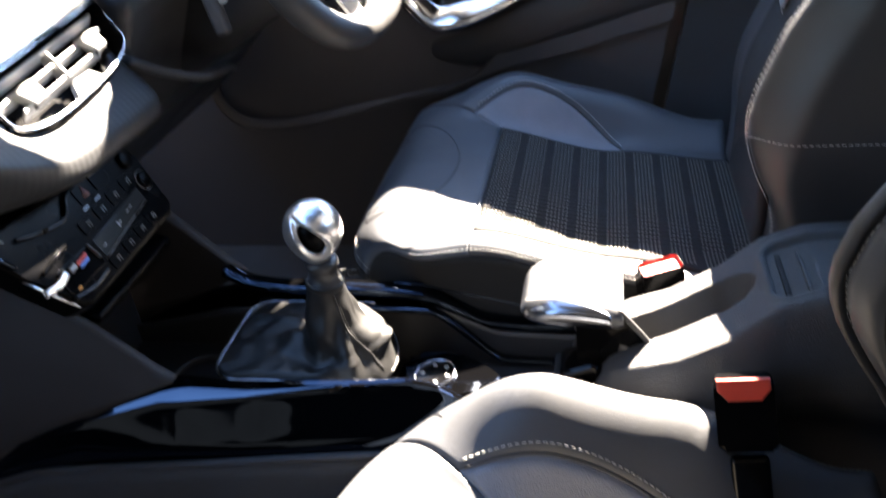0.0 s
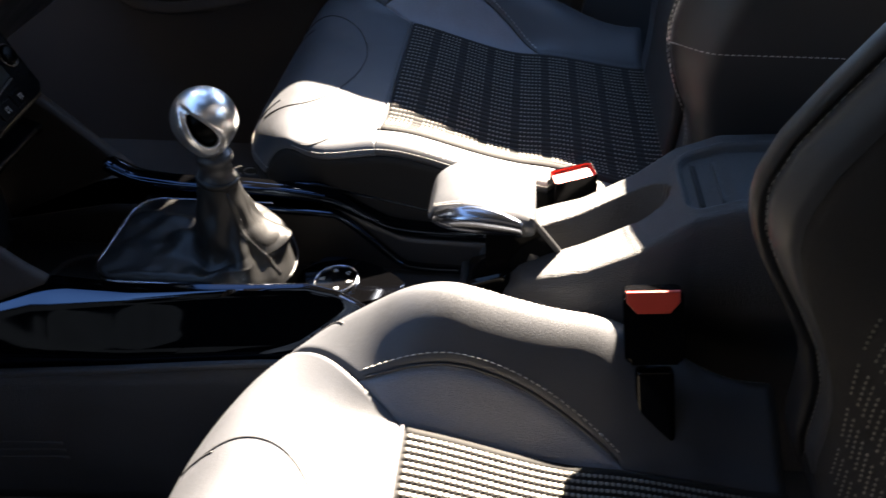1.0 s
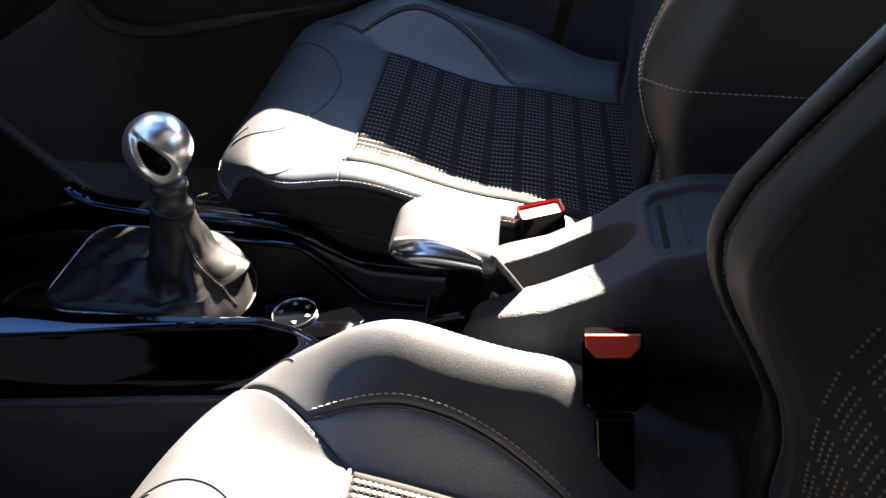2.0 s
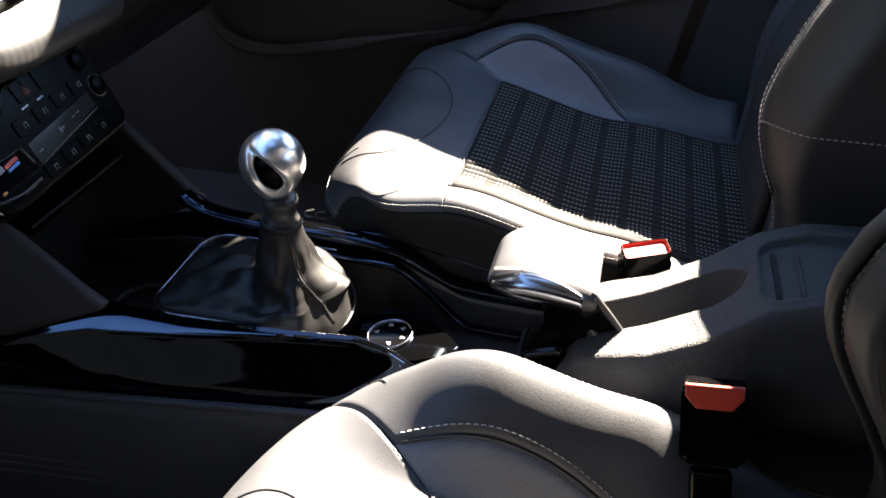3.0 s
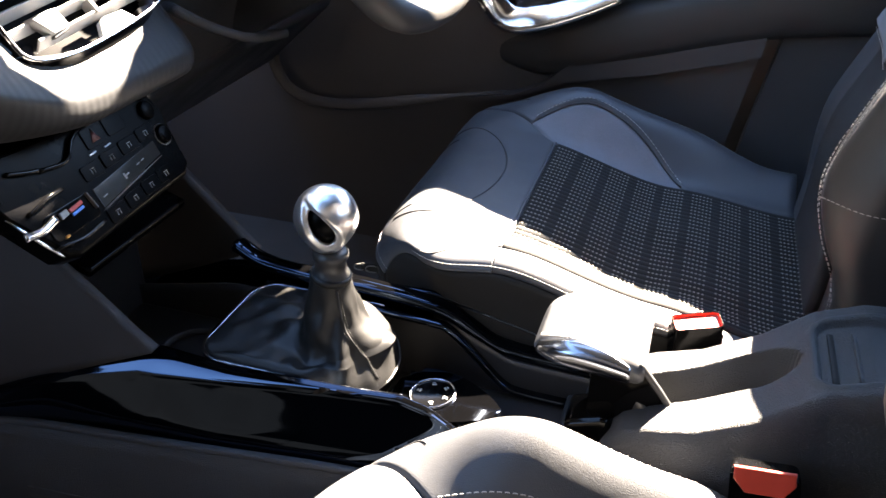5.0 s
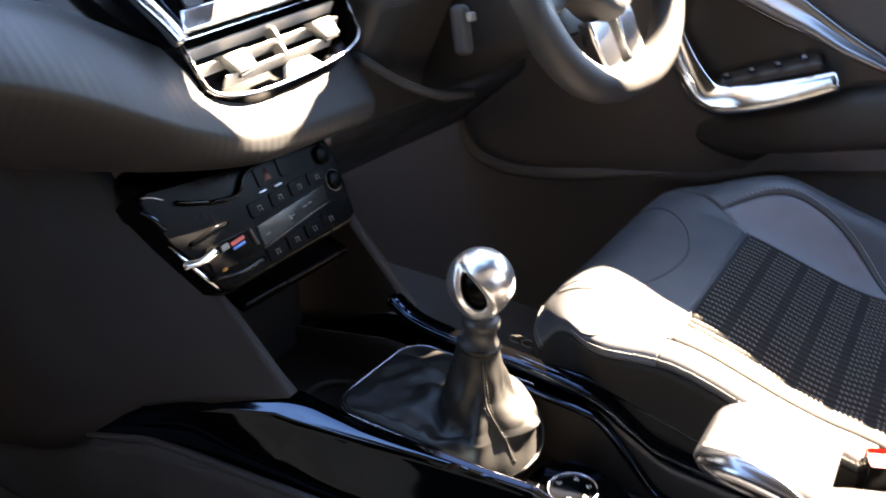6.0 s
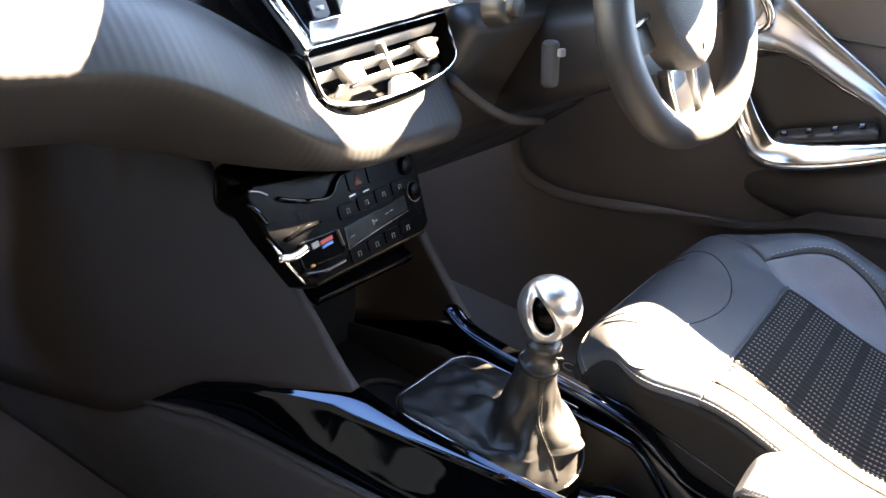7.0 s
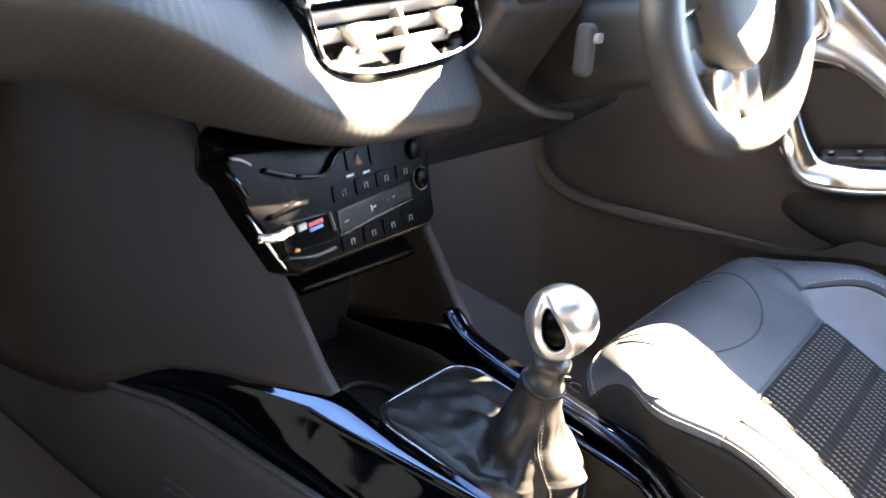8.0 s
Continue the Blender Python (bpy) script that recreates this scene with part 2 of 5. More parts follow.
# pillars and roof round the windscreen and the side windows
SIDE = Matrix(((1, 0, 0, 0), (0, 0, 1, 0), (0, 1, 0, 0), (0, 0, 0, 1)))
# unseen right pillar, its outline notched to shape the sun patches
shade_outline = [(-0.86, 0.70), (-0.05, 0.735), (0.010, 0.752), (0.030, 0.785), (0.016, 0.840), (-0.012, 0.872), (-0.024, 0.905), (0.002, 0.932), (0.056, 0.942), (0.0965, 0.95), (0.0985, 0.775), (0.135, 0.775), (0.155, 0.87), (0.245, 0.955), (0.25, 1.02), (0.215, 1.08), (0.21, 1.25), (0.10, 1.25), (0.05, 1.165), (0.0, 1.135), (-0.15, 0.98), (-0.4, 0.85), (-0.86, 0.74)]
for side, y in (("right", 0.585),):
    tagged(link("pillar_" + side, prism(shade_outline, Matrix.Translation((0, y, 0)) @ SIDE, 0.02, 0.006), ROOFLINING, smooth=False), "unseen charcoal lined windscreen pillar", "pillar", kind="structure")
tagged(link("pillar_left", bar([(-0.86, -0.64, 0.76), (-0.4, -0.62, 1.0), (0.0, -0.60, 1.2), (0.12, -0.60, 1.25)], 0.06, 0.07, n=12), ROOFLINING), "unseen charcoal lined windscreen pillar", "pillar", kind="structure")
for side, y in (("right", 0.60), ("left", -0.60)):
    tagged(link("roof_rail_" + side, bar([(0.1, y, 1.25), (0.6, y, 1.25), (1.36, y, 1.2)], 0.06, 0.05, n=12), ROOFLINING), "charcoal lined roof rail", "roof rail", kind="structure")
tagged(slab("ceiling", pose(0.74, 0, 1.265), 1.26, 1.24, 0.03, ROOFLINING), "charcoal lined car ceiling", "ceiling")
# unseen ceiling extension added to cut sky light on the passenger side
tagged(slab("windscreen_header", pose(-0.03, -0.29, 1.262), 0.30, 0.62, 0.03, ROOFLINING), "unseen charcoal slab ahead of the ceiling, passenger side only", "ceiling")
tagged(slab("wall_left", pose(1.02, -0.74, 0.55), 0.70, 0.05, 1.14, PLASTIC, 0.01), "dark plastic trim behind the passenger door opening", "wall")
# unseen slabs added outside to cut sky light; the low one leaves sky to reflect
tagged(slab("low_sky_block", pose(-0.93, -1.02, 0.14), 0.95, 0.05, 1.12, SKY_BLOCK, 0.01), "low black slab added to block sky light from the side", "gate")
tagged(slab("side_sky_block", pose(1.13, -1.02, 1.08), 3.17, 0.05, 3.0, SKY_BLOCK, 0.01), "tall black slab added to block sky light from the side", "shed wall")
tagged(slab("side_sky_block", pose(-2.10, -1.02, 1.08), 1.39, 0.05, 3.0, SKY_BLOCK, 0.01), "tall black slab added to block sky light ahead of the low one", "shed wall")
tagged(slab("front_sky_block", pose(-2.8, 1.7, 1.8), 0.5, 8.0, 4.44, SKY_BLOCK, 0.05), "black slab added to block sky light from ahead", "building")
# added slab that hides the low sky on the driver side
tagged(slab("right_sky_block", pose(0.4, 3.6, 0.2), 7.0, 0.5, 1.24, LOW_BLOCK, 0.1), "dark green slab added to block low sky on the driver side", "hedge")

# rear quarter panel behind the door's shut line
# its top edge is shaped to place the sun's edge on the seats
q = [(0.355, 0.0), (0.398, 0.308), (0.436, 0.523), (0.452, 0.60), (0.455, 0.798), (0.50, 0.810), (0.58, 0.834), (0.66, 0.90), (0.72, 0.98), (0.80, 1.05), (0.88, 1.25), (1.36, 1.22), (1.36, 0.0)]
tagged(link("wall_right", prism(q, Matrix.Translation((0, 0.718, 0)) @ SIDE, 0.03, 0.004), PLASTIC, smooth=False), "dark plastic rear quarter trim", "wall", kind="structure")
# plain black slab added behind the gap of the shut line
tagged(slab("shut_line_backing", pose(0.40, 0.785, 0.30), 0.25, 0.03, 0.62, TRIM_DARK), "black backing slab behind the shut line", "door seal")
# unseen slab added below the header, its outline cut to shade the dash pad
visor = [(-0.205, 0.12), (0.09, 0.12), (0.10, 0.14), (0.10, 0.60), (0.05, 0.60), (0.018, 0.485), (-0.021, 0.394), (-0.06, 0.38), (-0.205, 0.385)]
tagged(link("pad_shade_slab", prism(visor, pose(0, 0, 1.118), 0.014, 0.004), ROOFLINING, smooth=False), "unseen charcoal slab added to shade the dash pad", "sun visor", kind="structure")


# ---------------- seats ----------------
class Pad:
    """A padded seat surface: a along its length (from the nose), b across it, both measured along the surface."""

    def __init__(self, base, half, length, nose, wall, roll, profile, frame_of, corner=0.15, inner=0):
        self.base, self.half, self.length, self.nose, self.wall, self.roll, self.profile, self.frame_of, self.round, self.inner = base, half, length, nose, wall, roll, profile, frame_of, corner, inner

    def flat(self, a, b):
        rn, down = self.nose, self.wall[0]
        q = rn * math.pi / 2
        if a < down:
            x, drop = 0.0, rn + down - a
        elif a < down + q:
            t = (a - down) / rn
            x, drop = rn - rn * math.cos(t), rn - rn * math.sin(t)
        else:
            x, drop = rn + a - down - q, 0.0
        r, s_, v = self.roll, (1 if b >= 0 else -1), abs(b)
        w = self.half
        corner = 1 - smooth(0.0, self.round, x)
        if v < w - r:
            y, fall = v, 0.0
        elif v < w - r + r * math.pi / 2:
            t = (v - w + r) / r
            y, fall = w - r + r * math.sin(t), r - r * math.cos(t)
        else:
            y, fall = w, r + v - (w - r + r * math.pi / 2)
        soft = 1.0 if s_ == self.inner else 0.12
        y *= 1 - 0.24 * soft * corner ** 1.5
        x += 0.040 * soft * min(1.2, v / w) ** 4 * (1 - smooth(0.0, 0.25, x))
        return x, y * s_, drop + fall * (1 - 0.35 * corner)

    def at(self, a, b):
        x, y, drop = self.flat(a, b)
        h = self.profile(x, abs(y) / self.half, 1 if y > 0 else -1) - drop
        return self.frame_of @ Vector((x, y, h))

    def normal(self, a, b):
        e = 0.0015
        n = (self.at(a + e, b) - self.at(a - e, b)).cross(self.at(a, b + e) - self.at(a, b - e))
        return n.normalized()

    def over(self, a, b, lift):
        return self.at(a, b) + self.normal(a, b) * lift

    def a_of(self, x):
        return x - self.nose + self.wall[0] + self.nose * math.pi / 2

    def b_end(self):
        return self.half - self.roll + self.roll * math.pi / 2 + self.wall[1]


def patch(pad, us, low, high, n, groove=0.0028, seams=(1, 1, 1, 1)):
    """The piece of a pad between two lines across it, sunk along its seams."""
    rows = dense(0, 1, n, 0.08)
    a0, a1 = us[0], us[-1]

    def fn(a, k):
        lo, hi = low(a), high(a)
        b = lo + (hi - lo) * k
        width = max(1e-4, hi - lo)
        d = [(a - a0), (a1 - a), k * width, (1 - k) * width]
        sink = sum(math.exp(-(q / 0.003) ** 2) for q, on in zip(d, seams) if on)
        return pad.over(a, b, -groove * min(1.0, sink))

    return sheet(fn, us, rows)


def seat(dx, cy, dz, back_dz, height, inner_rise, label):
    seat_ob = thing("car_seat", (dx + 0.25, cy, 0.0), label, "car seat", "front seats")

    # cushion
    inner = -1 if cy > 0 else 1

    def top(x, t, side=1):
        z = 0.340 - 0.040 * smooth(0.19, 0.38, x) - 0.02 * smooth(0.38, 0.55, x) + 0.006 * smooth(0.0, 0.12, x) * (1 - smooth(0.12, 0.25, x)) - 0.015 * (1 - smooth(0.0, 0.09, x))
        if cy > 0 and side != inner:
            z += 0.014 * smooth(0.2, 0.8, t) * smooth(0.0, 0.05, x) * (1 - smooth(0.12, 0.28, x))
        rise = height * (smooth(0.07, 0.25, x) if cy > 0 else smooth(0.072, 0.262, x)) * (1 - 0.6 * (smooth(0.33, 0.52, x) if cy > 0 else smooth(0.36, 0.53, x))) * (inner_rise if side == inner else 1.0)
        crest = smooth(0.57, 0.91, t) if cy > 0 else math.sin(math.pi / 2 * min(1.0, max(0.0, (t - 0.545) / 0.41))) ** 1.5
        return z + rise * crest + 0.005 * (1 - t * t)

    base = Matrix.Translation((dx, cy, dz))
    pad = Pad(base, 0.255 if cy > 0 else 0.252, 0.56, 0.075, (0.045, 0.05), 0.017 if cy > 0 else 0.026, top, base, 0.15, inner)
    e, xi = 0.138, (0.197 if cy > 0 else 0.212)
    e_in = 0.213 if cy > 0 else e
    ai, aend, bend = pad.a_of(xi), pad.a_of(0.55), pad.b_end()
    run = 0.145

    seam_far = 0.10
    a0, a1 = ai - 0.045, ai + 0.195

    def seam(a):
        """The front seam, from the insert's corner out to the edge."""
        return e + seam_far * max(0.0, (ai - a) / run)

    def arch(a):
        t = (a - a0) / (a1 - a0)
        return seam(a0) + (e - seam(a0)) * t + (0.054 if cy > 0 else 0.027) * math.sin(math.pi * min(1.0, max(0.0, t)) ** (1.0 if cy > 0 else 1.3)) ** 0.75

    def line_in(a):
        """Where the bolster begins: down the front seam, then over the arched side cloth."""
        return arch(a) if a0 < a < a1 else seam(a)

    cushion = part("cushion_insert", patch(pad, dense(ai, aend, 44), lambda a: -e_in, lambda a: e, 40), CLOTH, seat_ob, "black woven cloth insert with beige dots")
    solid(cushion, 0.012)

    def front_hi(b):
        v = abs(b)
        if b < 0 and e_in > e:
            return ai
        return ai if v < e else ai - run * min(1.0, (v - e) / seam_far)

    edge_b, edge_a = bend - 0.054, (0.076 if cy > 0 else 0.050)
    rows = dense(-edge_b, edge_b, 180)

    def front(k, b):
        hi = front_hi(b)
        a = edge_a + (hi - edge_a) * k
        sink = math.exp(-((hi - a) / 0.0022) ** 2) * (0.0 if b < -e_in and e_in > e else 1.0)
        return pad.over(a, b, -0.0028 * sink)

    roll = part("thigh_roll", sheet(front, dense(0, 1, 56, 0.05), rows), LEATHER, seat_ob, "charcoal leather thigh roll with an arched crease")
    solid(roll, 0.01)
    cx, arc_a, arc_b = (pad.a_of(0.045), 0.104, 0.150) if cy > 0 else (pad.a_of(0.052), 0.110, 0.123)
    # thin dark tubes draw the shade in the leather's creases
    part("crease_shade", tube([pad.over(cx + arc_a * math.cos(q), arc_b * math.sin(q), 0.0002) for q in [-1.75 + 3.5 * k / 60 for k in range(61)]], 0.0011, 6), LEATHER_DARK, roll)
    for b0, b1, x0, x1 in ((-0.125, -0.118, 0.012, 0.052), (-0.246, -0.226, 0.085, 0.135), (0.125, 0.118, 0.012, 0.052), (0.246, 0.226, 0.085, 0.135)):
        part("crease_shade", tube([pad.over(pad.a_of(x0) + (x1 - x0) * k / 12, b0 + (b1 - b0) * (k / 12) ** 2, 0.0001) for k in range(13)], 0.0010, 6), LEATHER_DARK, roll)
    for sgn in (1, -1):
        plain = sgn < 0 and e_in > e
        if plain:
            b = part("bolster", patch(pad, dense(ai, aend, 40), lambda a: -edge_b, lambda a: -e_in, 18, seams=(0, 0, 1, 1)), LEATHER, seat_ob)
            solid(b, 0.01)
        else:
            us = sorted(set([ai - run + (run - 0.045) * k / 12 for k in range(12)] + [a0 + (a1 - a0) * k / 44 for k in range(44)] + [a1 + (aend - a1) * k / 12 for k in range(13)]))
            b = part("bolster", patch(pad, us, lambda a, q=sgn: q * line_in(a), lambda a, q=sgn: q * (bend - 0.054), 22, seams=(0, 0, 1, 1)), LEATHER, seat_ob)
            solid(b, 0.01, -1.0 if sgn > 0 else 1.0)
            us = sorted([a0 + (a1 - a0) * (0.002 + 0.996 * k / 44) for k in range(45)] + [ai])
            c = part("side_cloth", patch(pad, us, lambda a, q=sgn: q * seam(a), lambda a, q=sgn: q * arch(a), 10), MESH_CLOTH, seat_ob, "pale grey mesh cloth panel")
            solid(c, 0.008, -1.0 if sgn > 0 else 1.0)
            # piping and threads
            arc = [pad.over(a, sgn * (arch(a) + 0.001), -0.0014) for a in us[1:-1]]
            part("piping", tube(arc, 0.0014, 6), LEATHER_DARK, b)
            part("stitching", stitches([pad.over(a, sgn * (arch(a) + 0.007), 0.0004) for a in us[1:-1]]), THREAD, b)
        skirt_edge = [ai - run * 0.9 + (aend - ai + run * 0.9) * k / 60 for k in range(61)]
        part("stitching", stitches([pad.over(a, sgn * (bend - 0.061), 0.0003) for a in skirt_edge], gap=0.0052, length=0.0034, r=0.00032), THREAD, b)
        part("stitching", stitches([pad.over(a, sgn * (bend - 0.046), -0.0015) for a in skirt_edge], gap=0.0052, length=0.0034, r=0.00032), THREAD, b)
        for row in (0.243, 0.2475):
            part("stitching", stitches([pad.over(a, sgn * row, -0.0002) for a in skirt_edge[24:]], r=0.0003, length=0.0034, lift=(0, 0, 0.0001)), THREAD, b)
        # lower skirt, set back under the leather
        lows = [edge_a + (aend - edge_a) * k / 60 for k in range(61)]
        sk = part("skirt", sheet(lambda a, k, q=sgn: pad.over(a, q * edge_b, -0.004) + Vector((0, -q * 0.004 * min(1, 3 * k), -0.10 * k)), lows, [0, 0.1, 0.25, 0.5, 0.75, 1]), SKIRT, seat_ob, "black skirt of the cushion")
        solid(sk, 0.004)
        part("stitching", stitches([pad.over(a, sgn * edge_b, -0.0035) + Vector((0, sgn * 0.0005, -0.012)) for a in lows]), THREAD, sk)
    front_low = [-edge_b + 2 * edge_b * k / 50 for k in range(51)]
    sk = part("front_skirt", sheet(lambda k, b: pad.over(edge_a, b, -0.004) + Vector((0.012 * k, 0, -0.09 * k)), [0, 0.15, 0.5, 1], front_low), SKIRT, seat_ob, "black front skirt of the cushion")
    solid(sk, 0.004)
    part("stitching", stitches([pad.over(edge_a, b, -0.0035) + Vector((-0.0005, 0, -0.012)) for b in front_low]), THREAD, sk)
    part("stitching", stitches([pad.over(edge_a + 0.008, b, 0.0003) for b in front_low], gap=0.0052, length=0.0034, r=0.00032), THREAD, roll)
    part("piping", tube([pad.over(ai, -e_in + (e + e_in) * k / 30, -0.0005) for k in range(31)], 0.0022, 6), LEATHER, cushion)

    def dots(field, a0, a1, half, owner, shift=0.0):
        bm = bmesh.new()
        a, col = a0 + 0.008, 0
        coarse = field is pad and cy < 0
        rd, rs, rh = (0.0021, 0.0023, 0.0017) if coarse else (0.0017, 0.0014, 0.0016)
        gap = 0.0074 if coarse else 0.0105
        while a < a1 - 0.004:
            if coarse or col % 8 < 6:
                k = int(half / gap)
                for j in range(-k, k + 1):
                    b = j * gap - shift
                    c, n = field.at(a, b), field.normal(a, b)
                    d = (field.at(a + 0.001, b) - c).normalized()
                    s_ = n.cross(d)
                    c = c + n * 0.0026
                    top_v = bm.verts.new(c + n * rh)
                    ring = [bm.verts.new(c + d * rd * math.cos(t) + s_ * rs * math.sin(t)) for t in (0, 1.05, 2.09, 3.14, 4.19, 5.24)]
                    for q in range(6):
                        bm.faces.new((ring[q], ring[(q + 1) % 6], top_v))
            a += 0.0050
            col += 1
        return tagged(part("woven_dots", bm, YARN, owner, "beige yarn dots in rows"), kind="stuff")

    dots(pad, ai, aend, (e + e_in) / 2 - 0.008, cushion, (e_in - e) / 2)
    rib = bmesh.new()
    pitch = 0.0105 if cy > 0 else 0.0074
    lines = int((e + e_in) / pitch / 2 - 0.5)
    for j in range(-lines, lines + 1):
        tube([pad.over(ai + 0.004 + (aend - ai - 0.004) * k / 36, j * pitch - (e_in - e) / 2, -0.4 * pitch) for k in range(37)], 0.667 * pitch, 10, into=rib)
    tagged(part("woven_rib", rib, RIB, cushion, "grey-beige woven ribs"), kind="stuff")

    # backrest
    tilt = radians(23)
    up, fwd = Vector((math.sin(tilt), 0, math.cos(tilt))), Vector((-math.cos(tilt), 0, math.sin(tilt)))
    bm4 = Matrix.Identity(4)
    for i in range(3):
        bm4[i][0], bm4[i][1], bm4[i][2] = up[i], (0, 1, 0)[i], fwd[i]
    bm4 = Matrix.Translation((dx + 0.4895 - (0.0 if cy > 0 else 0.015), cy, dz + back_dz + 0.262)) @ bm4

    def back_top(x, t, side=1):
        if cy > 0:
            rise = float(np.interp(x, [0.0, 0.10, 0.126, 0.153, 0.184, 0.215, 0.25, 0.314, 0.38, 0.45, 0.64], [0.0, 0.002, 0.010, 0.031, 0.048, 0.058, 0.064, 0.067, 0.060, 0.048, 0.035]))
        else:
            rise = float(np.interp(x, [0.0, 0.10, 0.13, 0.159, 0.185, 0.21, 0.24, 0.276, 0.317, 0.40, 0.64], [0.0, 0.002, 0.012, 0.034, 0.060, 0.083, 0.100, 0.104, 0.099, 0.085, 0.06]))
        if side != inner:
            rise *= 0.12
        tuck = (0.060 if cy > 0 else 0.085) * (1 - smooth(0.0, 0.23, x))
        return rise * smooth(0.40, 0.72, t) * (1 - 0.40 * smooth(0.78, 1.0, t)) - tuck

    back = Pad(bm4, 0.225, 0.66, 0.05, (0.03, 0.15), 0.030, back_top, bm4, 0.02)
    ab, at_, bb = back.a_of(0.06), back.a_of(0.64), back.b_end()
    eb = 0.118 if cy > 0 else 0.14
    ins = part("back_insert", patch(back, dense(0.0, at_, 36), lambda a: -eb, lambda a: eb, 26), CLOTH, seat_ob, "black woven cloth back insert with beige dots")
    solid(ins, 0.012, -1.0 if cy > 0 else 1.0)
    dots(back, ab, at_ - 0.1, eb - 0.030, ins)
    sb = 0.172
    for sgn in (1, -1):
        b = part("back_bolster", patch(back, dense(0.0, at_, 46), lambda a, q=sgn: q * eb, lambda a, q=sgn: q * sb, 18, seams=(0, 0, 1, 1)), LEATHER, seat_ob)
        solid(b, 0.01, -1.0 if sgn > 0 else 1.0)
        part("stitching", stitches([back.over(at_ * k / 70, sgn * (sb - 0.006), 0.0004) for k in range(8, 70)], r=0.00036), THREAD, b)
        w = part("back_side", patch(back, dense(0.0, at_, 46), lambda a, q=sgn: q * sb, lambda a, q=sgn: q * bb, 24, seams=(0, 0, 1, 0)), LEATHER_DARK, seat_ob, "black leather side of the backrest")
        solid(w, 0.01, -1.0 if sgn > 0 else 1.0)
        part("stitching", stitches([back.over(at_ * k / 70, sgn * (sb + 0.006), 0.0004) for k in range(8, 70)], r=0.00036), THREAD, w)
        ac = back.a_of(0.195)
        part("stitching", stitches([back.over(ac + 0.085 * k / 20, sgn * (sb + 0.004 + (bb - sb - 0.01) * k / 20), 0.0004) for k in range(21)]), THREAD, w)
    if cy > 0:
        pale = part("back_cloth", sheet(lambda x, b: back.over(back.a_of(x + 0.18 * (b - 0.057)), b, 0.0155), dense(0.297, 0.56, 24), dense(0.05, 0.165, 16)), MESH_CLOTH, seat_ob, "pale grey mesh cloth panel")
        solid(pale, 0.004)
        part("stitching", stitches([back.over(back.a_of(0.290 + 0.18 * (b / 1000 - 0.057)), b / 1000, 0.0145) for b in range(50, 166, 4)]), THREAD, pale)
    shell = block(bm4 @ pose(0.33, 0, -0.12), 0.66, 0.42, 0.06, 0.03)
    part("back_shell", shell, TRIM_DARK, seat_ob, "black plastic back shell")
    part("back_top", block(bm4 @ pose(0.685, 0, -0.045), 0.06, 0.46, 0.15, 0.028), LEATHER, seat_ob)
    # base and rails
    part("seat_base", block(pose(dx + 0.30, cy, 0.135 + dz / 2), 0.44, 0.40, 0.17 + dz, 0.02), TRIM_DARK, seat_ob, "black plastic seat base")
    for sgn in (1, -1):
        part("side_cover", block(pose(dx + 0.31, cy + sgn * 0.213, 0.185 + dz), 0.42, 0.03, 0.12, 0.012), PLASTIC, seat_ob, "grained black side cover")
        part("seat_rail", block(pose(dx + 0.28, cy + sgn * 0.18, 0.025), 0.62, 0.045, 0.05, 0.006), TRIM_DARK, seat_ob, "dark steel rail")
    return seat_ob


driver_seat = seat(-0.072, 0.356, 0.0, 0.0, 0.067, 0.4, "charcoal leather and cloth driver seat in sun and shade")
for x, r in ((-0.0755, 0.0078), (-0.058, 0.0088)):
    part("front_loop", tube([Vector((x + r * math.cos(2 * math.pi * q / 24), 0.208 + 0.002 * math.cos(2 * math.pi * q / 24), 0.257 + 0.58 * r * math.sin(2 * math.pi * q / 24))) for q in range(24)], 0.0009, 6, closed=True), GREY_SATIN, driver_seat, "small grey loop at the front of the seat")
part("loop_tag", block(pose(-0.050, 0.210, 0.257), 0.050, 0.003, 0.012, 0.001), SKIRT, driver_seat, "black tag holding the loops")
seat(-0.012, -0.36, -0.067, 0.058, 0.096, 1.0, "charcoal leather and cloth passenger seat, sunlit front")


